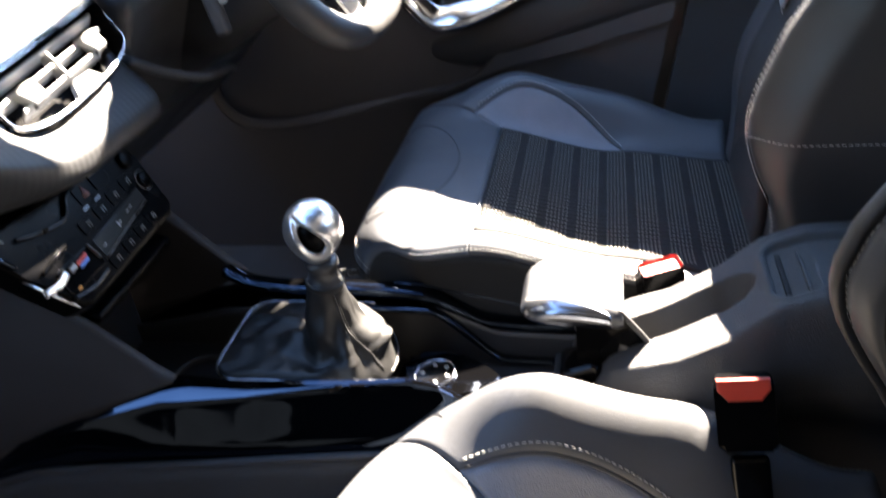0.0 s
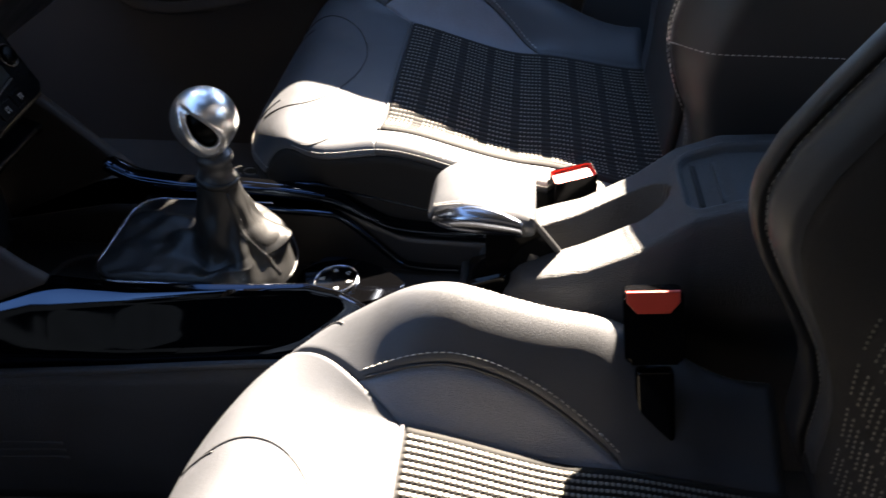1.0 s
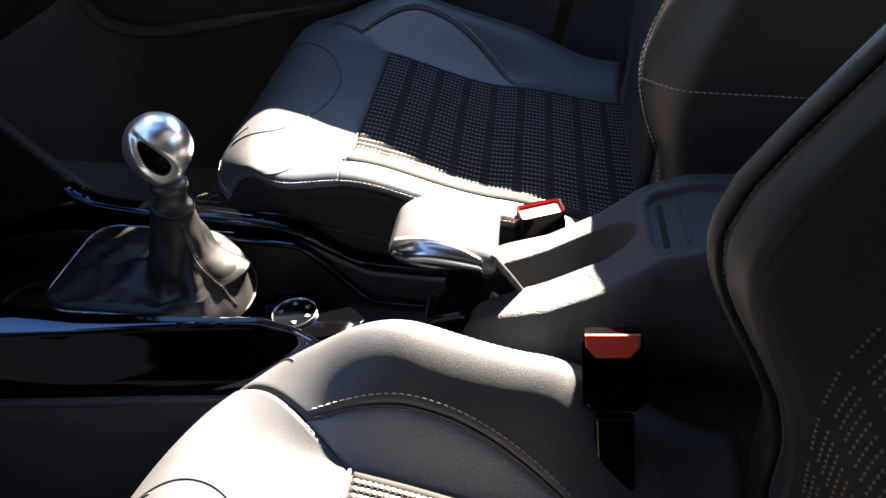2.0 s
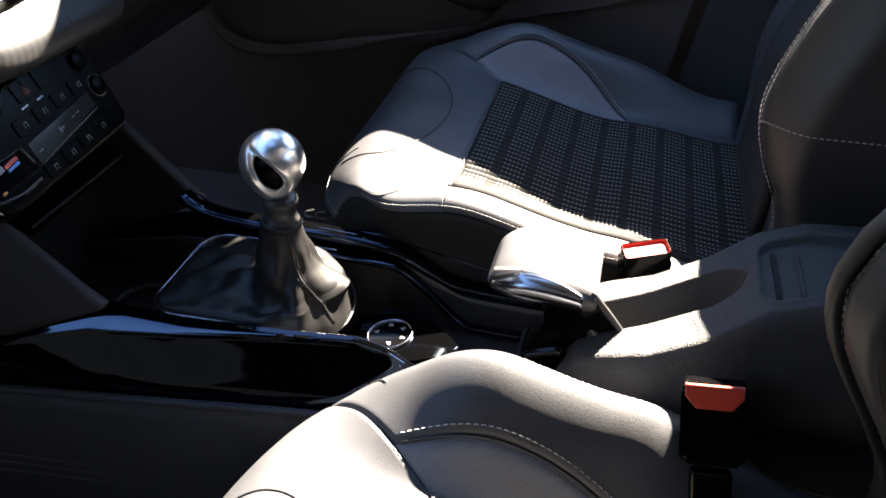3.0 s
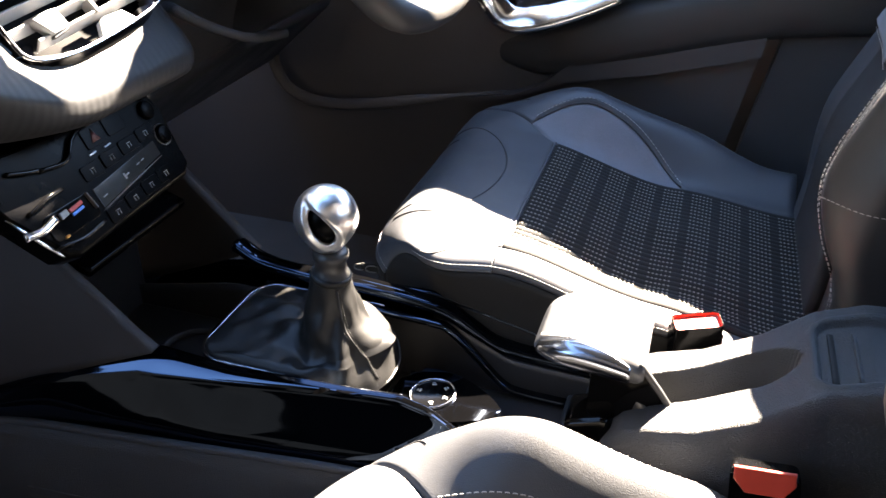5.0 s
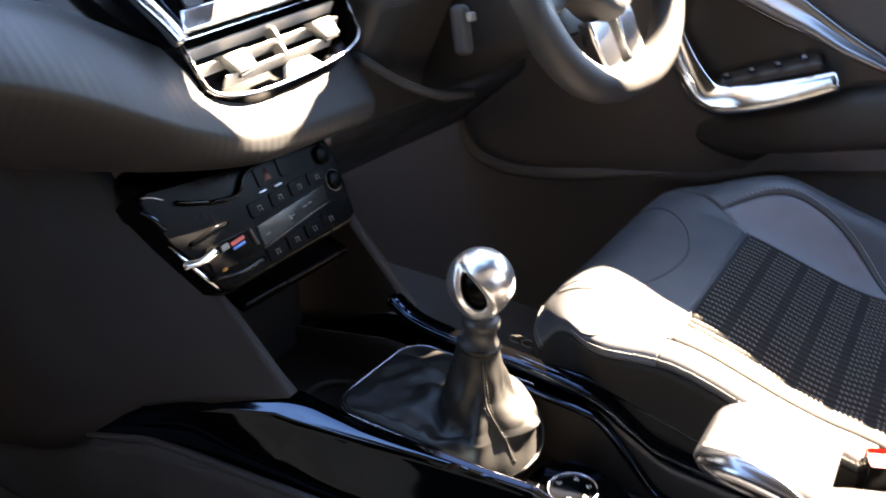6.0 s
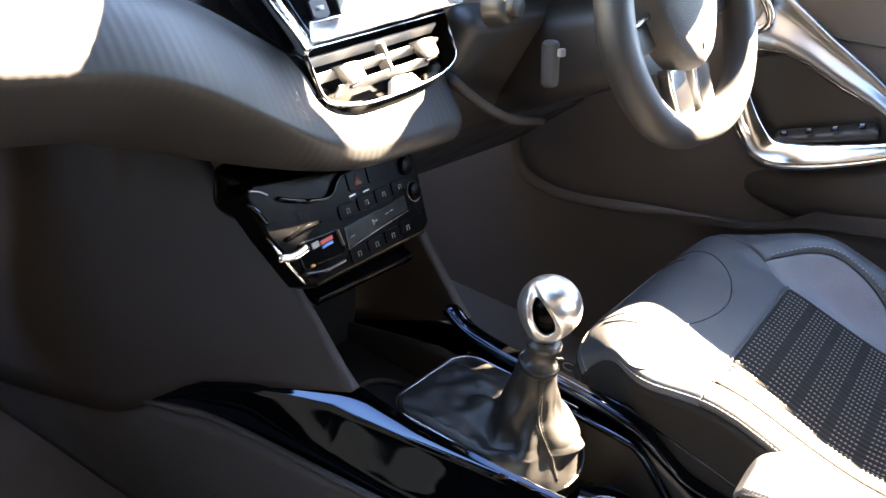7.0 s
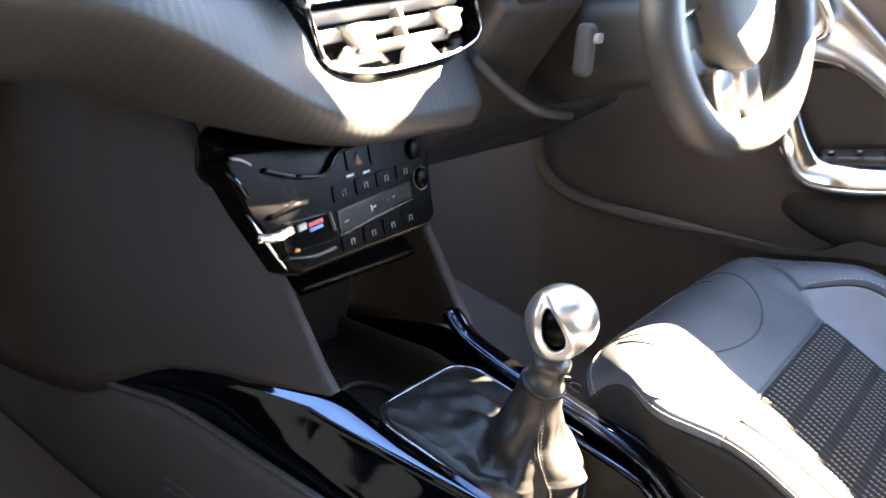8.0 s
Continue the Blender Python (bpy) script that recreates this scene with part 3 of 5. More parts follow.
# ---------------- seat belt buckles ----------------
def buckle(m, label, end_on=False):
    b = thing("seat_belt_buckle", m.translation, label, "belt buckle", "front belt buckles")
    part("housing", prism(rounded(0.051, 0.066, 0.006, cy=-0.0345), m @ pose(0, 0, -0.010), 0.024, 0.005), SOFT_BLACK, b, "black plastic housing")
    out = [(-0.0225, -0.001), (0.0225, -0.001), (0.0225, -0.011), (0.014, -0.021), (-0.014, -0.021), (-0.0225, -0.011)]
    part("button", prism(out, m @ pose(0, 0, 0.012), 0.004, 0.0015), RED, b, "red release button")
    if end_on:
        mouth = m @ pose(0, 0, 0.001, -90, 0, 0)
        walls = loft([[mouth @ Vector((x * k, y * k2, z)) for x, y in rounded(0.050, 0.024, 0.004)] for k, k2, z in ((1.0, 1.0, -0.004), (1.0, 1.0, 0.0075), (0.975, 0.95, 0.0085), (0.95, 0.90, 0.0085), (0.945, 0.89, 0.0075))], cap=False)
        part("end_frame", walls, SOFT_BLACK, b, "black frame round the buckle's mouth")
        inside = loft([[mouth @ Vector((x * k, y * k2, z)) for x, y in rounded(0.050, 0.024, 0.004)] for k, k2, z in ((0.945, 0.89, 0.0075), (0.92, 0.84, 0.0070), (0.90, 0.80, 0.0))], cap=False)
        part("end_lining", inside, RED, b, "red lining of the buckle's mouth")
        part("end_button", prism(rounded(0.046, 0.020, 0.003), m @ pose(0, -0.002, 0.001, -90, 0, 0), 0.0072, 0.0008), RED, b)
    part("stalk", block(m @ pose(0, -0.13, 0), 0.034, 0.11, 0.016, 0.005), SOFT_BLACK, b)
    return b


def upright(p, across, along, lean=0.0):
    """A pose whose x runs across the buckle and whose y runs out of its mouth."""
    x, y = Vector(across).normalized(), Vector(along).normalized()
    z = x.cross(y).normalized()
    x = y.cross(z)
    m = Matrix.Identity(4)
    for i in range(3):
        m[i][0], m[i][1], m[i][2], m[i][3] = x[i], y[i], z[i], p[i]
    return m


buckle(upright((0.411, -0.128, 0.368), (0.99, -0.10, 0), (-0.1, 0.42, 0.9)), "black seat belt buckle with red button, in shade")
buckle(upright((0.353, 0.092, 0.336), (-0.93, -0.30, -0.12), (-0.05, -0.22, 0.97)), "black seat belt buckle with red button, sunlit", True)


# ---------------- centre console ----------------
console = thing("centre_console", (0.05, 0, 0.0), "piano black and grained plastic centre console between the seats", "console")


def wall_sheet(points, thick):
    """A panel through stations (x, y, z_low, z_high, belly)."""
    xs = [p[0] for p in points]

    def at(x):
        return [float(np.interp(x, xs, [p[k] for p in points])) for k in range(1, 5)]

    us = [xs[0] + (xs[-1] - xs[0]) * k / 48 for k in range(49)]

    def fn(x, k):
        y, lo, hi, belly = at(x)
        return Vector((x, y + belly * math.sin(math.pi * k), lo + (hi - lo) * k))

    return sheet(fn, us, [k / 10 for k in range(11)])


for sgn, name in ((-1, "near"), (1, "far")):
    # lower matt flank, glossy strip above it
    ob = part("flank", wall_sheet([(-0.86, 0.17 * sgn, 0.0, 0.10, 0.004 * sgn), (-0.48, 0.15 * sgn, 0.0, 0.165, 0.006 * sgn), (-0.34, 0.132 * sgn, 0.0, 0.198, 0.006 * sgn), (-0.14, 0.122 * sgn, 0.0, 0.214, 0.006 * sgn), (0.06, 0.118 * sgn, 0.0, 0.235, 0.006 * sgn), (0.30, 0.114 * sgn, 0.0, 0.25, 0.006 * sgn)], 0.01), PLASTIC, console, "matt black plastic flank")
    solid(ob, 0.006, 0)
    if sgn > 0:
        ob = part("gloss_strip", wall_sheet([(-0.47, 0.148, 0.172, 0.180, 0.002), (-0.40, 0.135, 0.188, 0.222, 0.003), (-0.30, 0.122, 0.203, 0.262, 0.005), (-0.2, 0.112, 0.212, 0.298, 0.008), (0.06, 0.107, 0.24, 0.308, 0.008), (0.15, 0.107, 0.246, 0.288, 0.006), (0.27, 0.107, 0.25, 0.256, 0.001)], 0.01), PIANO, console, "piano black side strip")
        solid(ob, 0.006, 0)
    part("ledge", bar(curve([(-0.455, 0.149 * sgn, 0.176), (-0.40, 0.142 * sgn, 0.190), (-0.34, 0.135 * sgn, 0.203), (-0.14, 0.126 * sgn, 0.219), (0.06, 0.122 * sgn, 0.240), (0.30, 0.118 * sgn, 0.252)]), 0.008, 0.008), PLASTIC, console, "grey plastic edge line")

# vent slots in the near flank
for k in range(3):
    part("flank_slot", bar(curve([(-0.35, -0.142, 0.105 - 0.013 * k), (-0.27, -0.136, 0.107 - 0.013 * k), (-0.20, -0.133, 0.108 - 0.012 * k)]), 0.004, 0.005), PLASTIC, console)

RAIL_X = [-0.47, -0.40, -0.30, -0.25, -0.20, -0.178, -0.10, -0.027, 0.04, 0.088, 0.12, 0.155, 0.21, 0.27]
RAIL = [
    [0.140, 0.126, 0.108, 0.094, 0.078, 0.076, 0.077, 0.079, 0.081, 0.082, 0.083, 0.088, 0.092, 0.096],
    [0.182, 0.224, 0.264, 0.284, 0.302, 0.3025, 0.2975, 0.303, 0.308, 0.313, 0.306, 0.288, 0.262, 0.253],
    [0.144, 0.131, 0.115, 0.105, 0.0955, 0.0934, 0.0872, 0.0857, 0.0856, 0.087, 0.088, 0.094, 0.099, 0.103],
    [0.180, 0.221, 0.256, 0.268, 0.277, 0.277, 0.2825, 0.2932, 0.3013, 0.308, 0.301, 0.284, 0.259, 0.251],
    [0.150, 0.137, 0.126, 0.123, 0.121, 0.120, 0.119, 0.118, 0.117, 0.117, 0.116, 0.116, 0.116, 0.116],
    [0.172, 0.188, 0.203, 0.208, 0.212, 0.213, 0.220, 0.228, 0.237, 0.242, 0.245, 0.246, 0.247, 0.246],
]


MID = (0.0, 0.12, 0.26, 0.40, 0.54, 0.68, 0.82, 0.94, 1.0)


def side_rail(x):
    """Section of the near side: inner edge, sloping glossy face, rounded shoulder, bowed flank."""
    iy, iz, cy, cz, by, bz = [float(np.interp(x, RAIL_X, r)) for r in RAIL]
    tilt = smooth(-0.44, -0.30, x) * (1 - smooth(-0.05, 0.10, x))
    cy, cz = cy + 0.0028 * tilt, cz + 0.0026 * tilt
    h = cz - bz
    wave = 0.0005 * smooth(-0.40, -0.28, x) * (1 - smooth(-0.06, 0.06, x)) * math.cos(9.0 * (x + 0.22))
    mid = [(iy + (cy - iy) * k, iz + (cz - iz) * k) for k in MID]
    mid = [(y + 0.0012 * math.sin(math.pi * k), z + 0.0010 * math.sin(math.pi * k) + wave * math.sin(2 * math.pi * k)) for k, (y, z) in zip(MID, mid)]
    pts = [(iy - 0.007, iz - 0.016), (iy - 0.0025, iz - 0.002)] + mid + [(cy + 0.003, cz - 0.12 * h), (cy + 0.3 * (by - cy) + 0.006, cz - 0.45 * h), (cy + 0.7 * (by - cy) + 0.005, cz - 0.75 * h), (by, bz)]
    return curve([(x, -y, z) for y, z in pts], 4)


rail_x = curve([(x, 0, 0) for x in RAIL_X], 6)
rail_sections = [side_rail(p.x) for p in rail_x]
ob = part("side_rail", sheet(lambda i, j: rail_sections[i][j], list(range(len(rail_sections))), list(range(len(rail_sections[0])))), PIANO, console, "piano black side rail with a sloping top")
solid(ob, 0.004)
far_rail = curve([(-0.192, 0.103, 0.330), (-0.182, 0.101, 0.326), (-0.15, 0.097, 0.314), (-0.092, 0.095, 0.309), (-0.021, 0.095, 0.308), (0.055, 0.095, 0.301), (0.085, 0.095, 0.294), (0.115, 0.096, 0.275), (0.143, 0.097, 0.260), (0.193, 0.097, 0.254), (0.27, 0.10, 0.25)])
part("rail", bar(far_rail, 0.024, 0.014, n=16, power=3.0, taper=lambda t: 0.55 + 0.45 * smooth(0, 0.06, t)), PIANO, console, "piano black edge rail")
for sgn in (-1, 1):
    path = [(0.022, 0.076 * sgn, 0.29), (0.07, 0.076 * sgn, 0.288), (0.092, 0.076 * sgn, 0.282), (0.128, 0.077 * sgn, 0.247), (0.155, 0.078 * sgn, 0.220), (0.175, 0.078 * sgn, 0.213), (0.232, 0.078 * sgn, 0.211)]
    part("inner_lip", bar(curve(([(-0.14, 0.08, 0.296), (-0.05, 0.078, 0.293)] if sgn > 0 else []) + path), 0.012, 0.007, n=12), PIANO, console, "piano black inner lip")
    ob = part("inner_wall", wall_sheet([(-0.34, 0.084 * sgn, 0.14, 0.25, 0), (-0.19, 0.084 * sgn, 0.17, 0.282, 0), (0.09, 0.086 * sgn, 0.18, 0.286, 0), (0.16, 0.086 * sgn, 0.18, 0.25, 0), (0.27, 0.086 * sgn, 0.17, 0.245, 0)], 0.004), TRIM_DARK, console)
    solid(ob, 0.004, 0)

part("tray_floor", block(pose(0.155, 0, 0.195), 0.26, 0.17, 0.02, 0.006), TRIM_DARK, console, "smooth black tray floor")
part("front_tray", block(pose(-0.24, 0, 0.215), 0.19, 0.17, 0.02, 0.006), TRIM_DARK, console, "smooth black front tray")
part("cup_ring", torus([(0.036, 0.0), (0.040, 0.0), (0.041, 0.006), (0.039, 0.008), (0.036, 0.006)], pose(-0.205, 0.01, 0.226), 36), PLASTIC, console, "round cup recess rim")
part("tray_end", block(pose(0.236, 0.0, 0.208), 0.012, 0.165, 0.03, 0.004), TRIM_DARK, console)

# raised pod with the round mode dial
pod = part("dial_pod", prism([(p.x, p.y) for p in curve([(-0.045, 0.030, 0), (-0.034, 0.040, 0), (-0.012, 0.043, 0), (0.02, 0.036, 0), (0.055, 0.016, 0), (0.076, -0.004, 0), (0.079, -0.012, 0), (0.072, -0.020, 0), (0.03, -0.038, 0), (-0.012, -0.043, 0), (-0.036, -0.038, 0), (-0.046, -0.028, 0), (-0.048, 0.0, 0), (-0.0465, 0.026, 0)], 3)], pose(0.104, -0.003, 0.205, 0, -6, -4), 0.048, 0.008, 3), PIANO, console, "piano black dial pod")
part("dial_ring", torus([(0.0228, -0.004), (0.0252, -0.004), (0.0252, 0.0026), (0.0243, 0.0036), (0.0230, 0.0026)], pose(0.097, -0.003, 0.2525, 0, -6, 0), 40), DARK_CHROME, pod, "thin dark chrome ring")
part("dial", lathe([(0.0, 0.0012), (0.021, 0.0012), (0.0226, 0.0022), (0.0232, 0.0016), (0.0232, -0.003)], pose(0.097, -0.003, 0.2525, 0, -6, 0), 36), SOFT_BLACK, pod, "black selector dial")
for k, ang in enumerate((100, 40, -20, -80, 170)):
    a = radians(ang)
    c = pose(0.097, -0.003, 0.2525, 0, -6, 0) @ pose(0.0150 * math.cos(a), 0.0150 * math.sin(a), 0.0020, 0, 0, ang)
    bmk = block(c, 0.0022, 0.005, 0.0006, 0.0)
    block(c @ pose(0.003, 0.0006, 0), 0.0012, 0.0034, 0.0006, 0.0, into=bmk)
    part("dial_mark", bmk, ICON, pod)
part("socket_cap", lathe([(0.0, 0.010), (0.014, 0.010), (0.017, 0.007), (0.018, 0.0)], pose(0.112, 0.052, 0.21), 28), TRIM_DARK, console, "round black socket cap")
part("socket_rim", torus([(0.018, 0.0), (0.021, 0.0), (0.021, 0.006), (0.0195, 0.007), (0.018, 0.006)], pose(0.112, 0.052, 0.207), 32), PIANO, console)

# gear lever
lever = thing("gear_lever", (-0.03, 0.0, 0.29), "aluminium gear knob on a black leather gaiter", "gear lever")
frame_pts = [(x, y, 0.0) for x, y in rounded(0.214, 0.152, 0.032, 8)]
fm = pose(-0.039, 0.002, 0.297)
open_frame = [p for p in frame_pts if p[1] > 0 and p[0] < 0.05] + [p for p in frame_pts if p[1] < 0 and p[0] < 0.05]
open_frame = [(0.05, 0.076, 0.0)] + open_frame + [(0.05, -0.076, 0.0)]
part("gaiter_frame", bar([fm @ Vector(p) for p in open_frame], 0.005, 0.006, n=10, taper=lambda t: 0.4 + 0.6 * smooth(0.0, 0.08, t) * smooth(1.0, 0.92, t)), DARK_CHROME, lever, "thin dark chrome gaiter frame")
cb, ct = Vector((-0.039, 0.002, 0.0)), Vector((-0.012, -0.008, 0.0))
FRONT = ([0.019, 0.020, 0.0215, 0.0245, 0.028, 0.0315, 0.035, 0.039, 0.045, 0.050, 0.064, 0.078, 0.10, 0.14], [0.094, 0.092, 0.085, 0.070, 0.052, 0.034, 0.018, 0.009, 0.005, 0.0055, 0.0085, 0.0090, 0.008, 0.006])
REAR = ([0.019, 0.0205, 0.0235, 0.0275, 0.032, 0.0375, 0.044, 0.0515, 0.059, 0.066, 0.072, 0.080], [0.094, 0.090, 0.080, 0.066, 0.052, 0.038, 0.026, 0.015, 0.008, 0.003, -0.004, -0.016])


def gaiter(k, t):
    """A tall tube at the lever, a flat slack apron in front and a full fold behind."""
    bx, by = frame_at(t)
    far = Vector((bx, by, 0)) + cb - ct
    D = far.length
    dirv = far.normalized()
    d = 0.019 + (D - 0.019) * (1 - k)
    ang = math.atan2(dirv.y, dirv.x)
    rear_k = smooth(-0.1, 0.85, math.cos(ang + 0.05))
    h = float(np.interp(d, *FRONT)) * (1 - rear_k) + float(np.interp(d * 0.080 / max(D, 0.07), *REAR)) * rear_k
    edge = min(1.0, (D - d) / 0.010)
    h = h * math.sqrt(max(0.0, 1 - (1 - edge) ** 2)) - 0.030 * rear_k * (1 - edge)
    p = ct + dirv * d
    # pillow where the apron meets the tube, a long soft ridge behind it, and small creases
    q = Vector((p.x + 0.058, (p.y + 0.012) * 0.8, 0)).length
    h += 0.017 * math.exp(-(q / 0.015) ** 2) * edge
    q = abs((p.y - 0.030) + 0.25 * (p.x + 0.09))
    h += 0.006 * math.exp(-(q / 0.010) ** 2) * smooth(-0.045, -0.065, p.x) * edge
    wr = smooth(0.0195, 0.030, d) * edge
    h += wr * (0.0036 * noise.noise(Vector((p.x * 48, p.y * 48, 2.0))) + 0.0014 * math.sin(4 * ang + 120 * d) * rear_k)
    swell = 1 + wr * (0.05 * math.sin(4 * ang + 60 * h) + 0.16 * noise.noise(Vector((2.2 * math.cos(ang), 2.2 * math.sin(ang), 30 * h))) + 0.05 * math.sin(2 * ang + 130 * h))
    p = ct + dirv * (d * swell)
    return Vector((p.x, p.y, 0.296 + h))


_fp = [(x * 0.85, y) for x, y in rounded(0.210, 0.148, 0.070, 12) if x >= 0] + [p for p in rounded(0.210, 0.148, 0.030, 10) if p[0] < 0]
_fa = sorted((math.atan2(y, x), x, y) for x, y in _fp)


def frame_at(t):
    t = (t + math.pi) % (2 * math.pi) - math.pi
    aa = [q[0] for q in _fa]
    aa = [aa[-1] - 2 * math.pi] + aa + [aa[0] + 2 * math.pi]
    xx = [_fa[-1][1]] + [q[1] for q in _fa] + [_fa[0][1]]
    yy = [_fa[-1][2]] + [q[2] for q in _fa] + [_fa[0][2]]
    return float(np.interp(t, aa, xx)), float(np.interp(t, aa, yy))


turns = [2 * math.pi * k / 120 for k in range(121)]
gob = part("gaiter", sheet(gaiter, [(k / 72) ** 1.5 for k in range(73)], turns), GAITER, lever, "black leather gaiter with slack folds and a stitched seam")
solid(gob, 0.002)


def seam_at(s_, off):
    """The seam comes down the tube and swings round the rear fold."""
    k = float(np.interp(s_, [0, 0.45, 0.7, 1.0], [0.96, 0.66, 0.42, 0.08]))
    ang = float(np.interp(s_, [0, 0.45, 0.7, 1.0], [-0.70, -0.62, -0.46, -0.32]))
    n = (gaiter(k, ang) - Vector((ct.x, ct.y, 0.32))).normalized()
    return gaiter(k - 0.4 * off * smooth(0.4, 0.7, s_), ang + off * 2.2 * (1 - 0.6 * smooth(0.4, 0.7, s_))) + n * 0.0008


part("gaiter_seam", tube([seam_at(k / 40, 0.0) for k in range(41)], 0.0009, 6), TRIM_DARK, lever)
for off in (-0.03, 0.03):
    part("gaiter_seam", stitches([seam_at(k / 60, off) for k in range(61)], gap=0.0040, length=0.0026, r=0.0004), GAITER, lever)
part("gaiter_hem", torus([(0.0190, 0.0), (0.0212, -0.001), (0.0218, 0.003), (0.0206, 0.006), (0.0190, 0.005)], pose(-0.012, -0.008, 0.383, 0, 8, 0), 36), GAITER, lever, "gathered hem of the gaiter")
part("collar", lathe([(0.0, 0.0), (0.0195, 0.0), (0.0205, 0.005), (0.0195, 0.012), (0.0165, 0.016), (0.0155, 0.028), (0.0185, 0.031), (0.0185, 0.037), (0.0145, 0.040), (0.0, 0.040)], pose(-0.012, -0.008, 0.376, 0, 2, 0), 36), TRIM_DARK, lever, "glossy black collar")

KN = pose(-0.0125, -0.009, 0.4495, 8, 6, 0)


def knob_point(t, f, k=1.0):
    """t round the axis, f from the top to the bottom."""
    z = math.cos(f)
    r = math.sin(f)
    rr = 0.0318 * (r ** 0.92) * (1 - 0.52 * max(0.0, -z) ** 1.3 + 0.05 * max(0.0, z))
    zz = 0.0345 * z if z > 0 else 0.046 * z
    return Vector((k * rr * math.cos(t), k * rr * math.sin(t), zz * k))


CUT = Vector((0.183, -0.95, 0.25)).normalized()
CUT_U = Vector((0.663, -0.411, -0.618))
CUT_U = (CUT_U - CUT * CUT_U.dot(CUT)).normalized()
CUT_V = CUT.cross(CUT_U)


def in_cut(t, f):
    """The slanted drop-shaped cut in the knob's flank."""
    d = Vector((math.sin(f) * math.cos(t), math.sin(f) * math.sin(t), math.cos(f)))
    if d.dot(CUT) < 0.05:
        return 9.0
    u, v = d.dot(CUT_U) - 0.02, d.dot(CUT_V)
    w = 0.34 * (1 + 0.30 * u / 0.7)
    return (u / 0.70) ** 2 + (v / w) ** 2


kb = bmesh.new()
NT, NF = 288, 192
kv = [[kb.verts.new(KN @ knob_point(2 * math.pi * i / NT, math.pi * (0.004 + 0.95 * j / NF), 1.0 - 0.10 * math.exp(-(max(0.0, in_cut(2 * math.pi * i / NT, math.pi * (0.004 + 0.95 * j / NF)) - 1.0) / 0.42) ** 2))) for i in range(NT)] for j in range(NF + 1)]
for j in range(NF):
    for i in range(NT):
        tm, fmid = 2 * math.pi * (i + 0.5) / NT, math.pi * (0.004 + 0.95 * (j + 0.5) / NF)
        if in_cut(tm, fmid) > 1.0:
            kb.faces.new((kv[j][i], kv[j][(i + 1) % NT], kv[j + 1][(i + 1) % NT], kv[j + 1][i]))
kb.faces.new(kv[0])
kb.faces.new(kv[-1][::-1])
bmesh.ops.delete(kb, geom=[v for v in kb.verts if not v.link_faces], context='VERTS')
knob = part("knob", kb, ALU, lever, "polished aluminium knob with a drop-shaped cut")
solid(knob, 0.0035)
core = bmesh.new()
cv = [[core.verts.new(KN @ knob_point(2 * math.pi * i / 40, math.pi * (0.01 + 0.97 * j / 28), 0.72)) for i in range(40)] for j in range(29)]
for j in range(28):
    for i in range(40):
        core.faces.new((cv[j][i], cv[j][(i + 1) % 40], cv[j + 1][(i + 1) % 40], cv[j + 1][i]))
part("knob_core", core, CLIMATE, knob, "black inlay inside the cut")

# rear console with the handbrake slot
rear = thing("rear_console", (0.42, 0.0, 0.0), "grained dark plastic rear console with handbrake slot and tray", "console")


def top_z(x):
    return float(np.interp(x, [0.245, 0.262, 0.272, 0.283, 0.297, 0.32, 0.36, 0.41, 0.45, 0.49, 0.60, 0.9], [0.19, 0.235, 0.268, 0.296, 0.314, 0.327, 0.345, 0.374, 0.402, 0.417, 0.424, 0.425]))


def moulding(x, v):
    """The one-piece top: two arms round the handbrake slot, closed behind it by a sunk tray."""
    y0 = float(np.interp(x, [0.245, 0.29, 0.33, 0.36, 0.40, 0.43, 0.455, 0.50, 0.60], [-0.060, -0.072, -0.083, -0.090, -0.091, -0.086, -0.081, -0.083, -0.090]))
    y1 = float(np.interp(x, [0.245, 0.31, 0.36, 0.41, 0.45, 0.50], [0.060, 0.060, 0.052, 0.054, 0.063, 0.066]))
    base_z = top_z(x)
    if v < 0 or v > 1:
        # flanks: bowed outward below the shoulder, then drawn in
        w = -v if v < 0 else v - 1
        out = 0.016 * math.sin(math.pi * min(1.0, w / 0.42)) - 0.030 * smooth(0.22, 0.5, w)
        y = y0 - out if v < 0 else y1 + 0.4 * out
        return Vector((x, y, base_z - 0.012 - w * (base_z - 0.06)))
    y = y0 + (y1 - y0) * v
    d = min(y - y0, y1 - y)
    z = base_z - 0.012 * (1 - min(1.0, d / 0.013)) ** 2.0
    # scooped slot: steep under the near lip, a long soft slope on the far side, a rounded rear end
    u = max(0.0, (x - 0.404) / 0.032)
    f = math.sqrt(max(0.0, 1 - u * u))
    far, near = -0.011 + 0.027 * f, -0.011 - 0.026 * f
    if near < y < far:
        q = (far - y) / (far - near)
        depth = 0.080 * min(1.0, 1.6 * f)
        z -= depth * smooth(0.0, 0.72 - 0.52 * smooth(0.34, 0.42, x), q) * smooth(1.0, 0.91, q) - 0.006 * math.exp(-((q - 0.62) / 0.08) ** 2) * f
    # the tray
    e = min(x - 0.448, y + 0.060, 0.033 - y)
    corner = math.hypot(max(0.0, 0.464 - x), max(0.0, abs(y + 0.0135) - 0.0305))
    e = min(e, 0.016 - corner)
    z -= 0.0055 * smooth(-0.0005, 0.0030, e)
    z += 0.0022 * math.exp(-((e + 0.004) / 0.0028) ** 2)
    return Vector((x, y, z))


stations = [0.245, 0.25, 0.255, 0.26] + [0.264 + 0.0022 * k for k in range(110)] + [0.52 + 0.04 * k for k in range(11)]
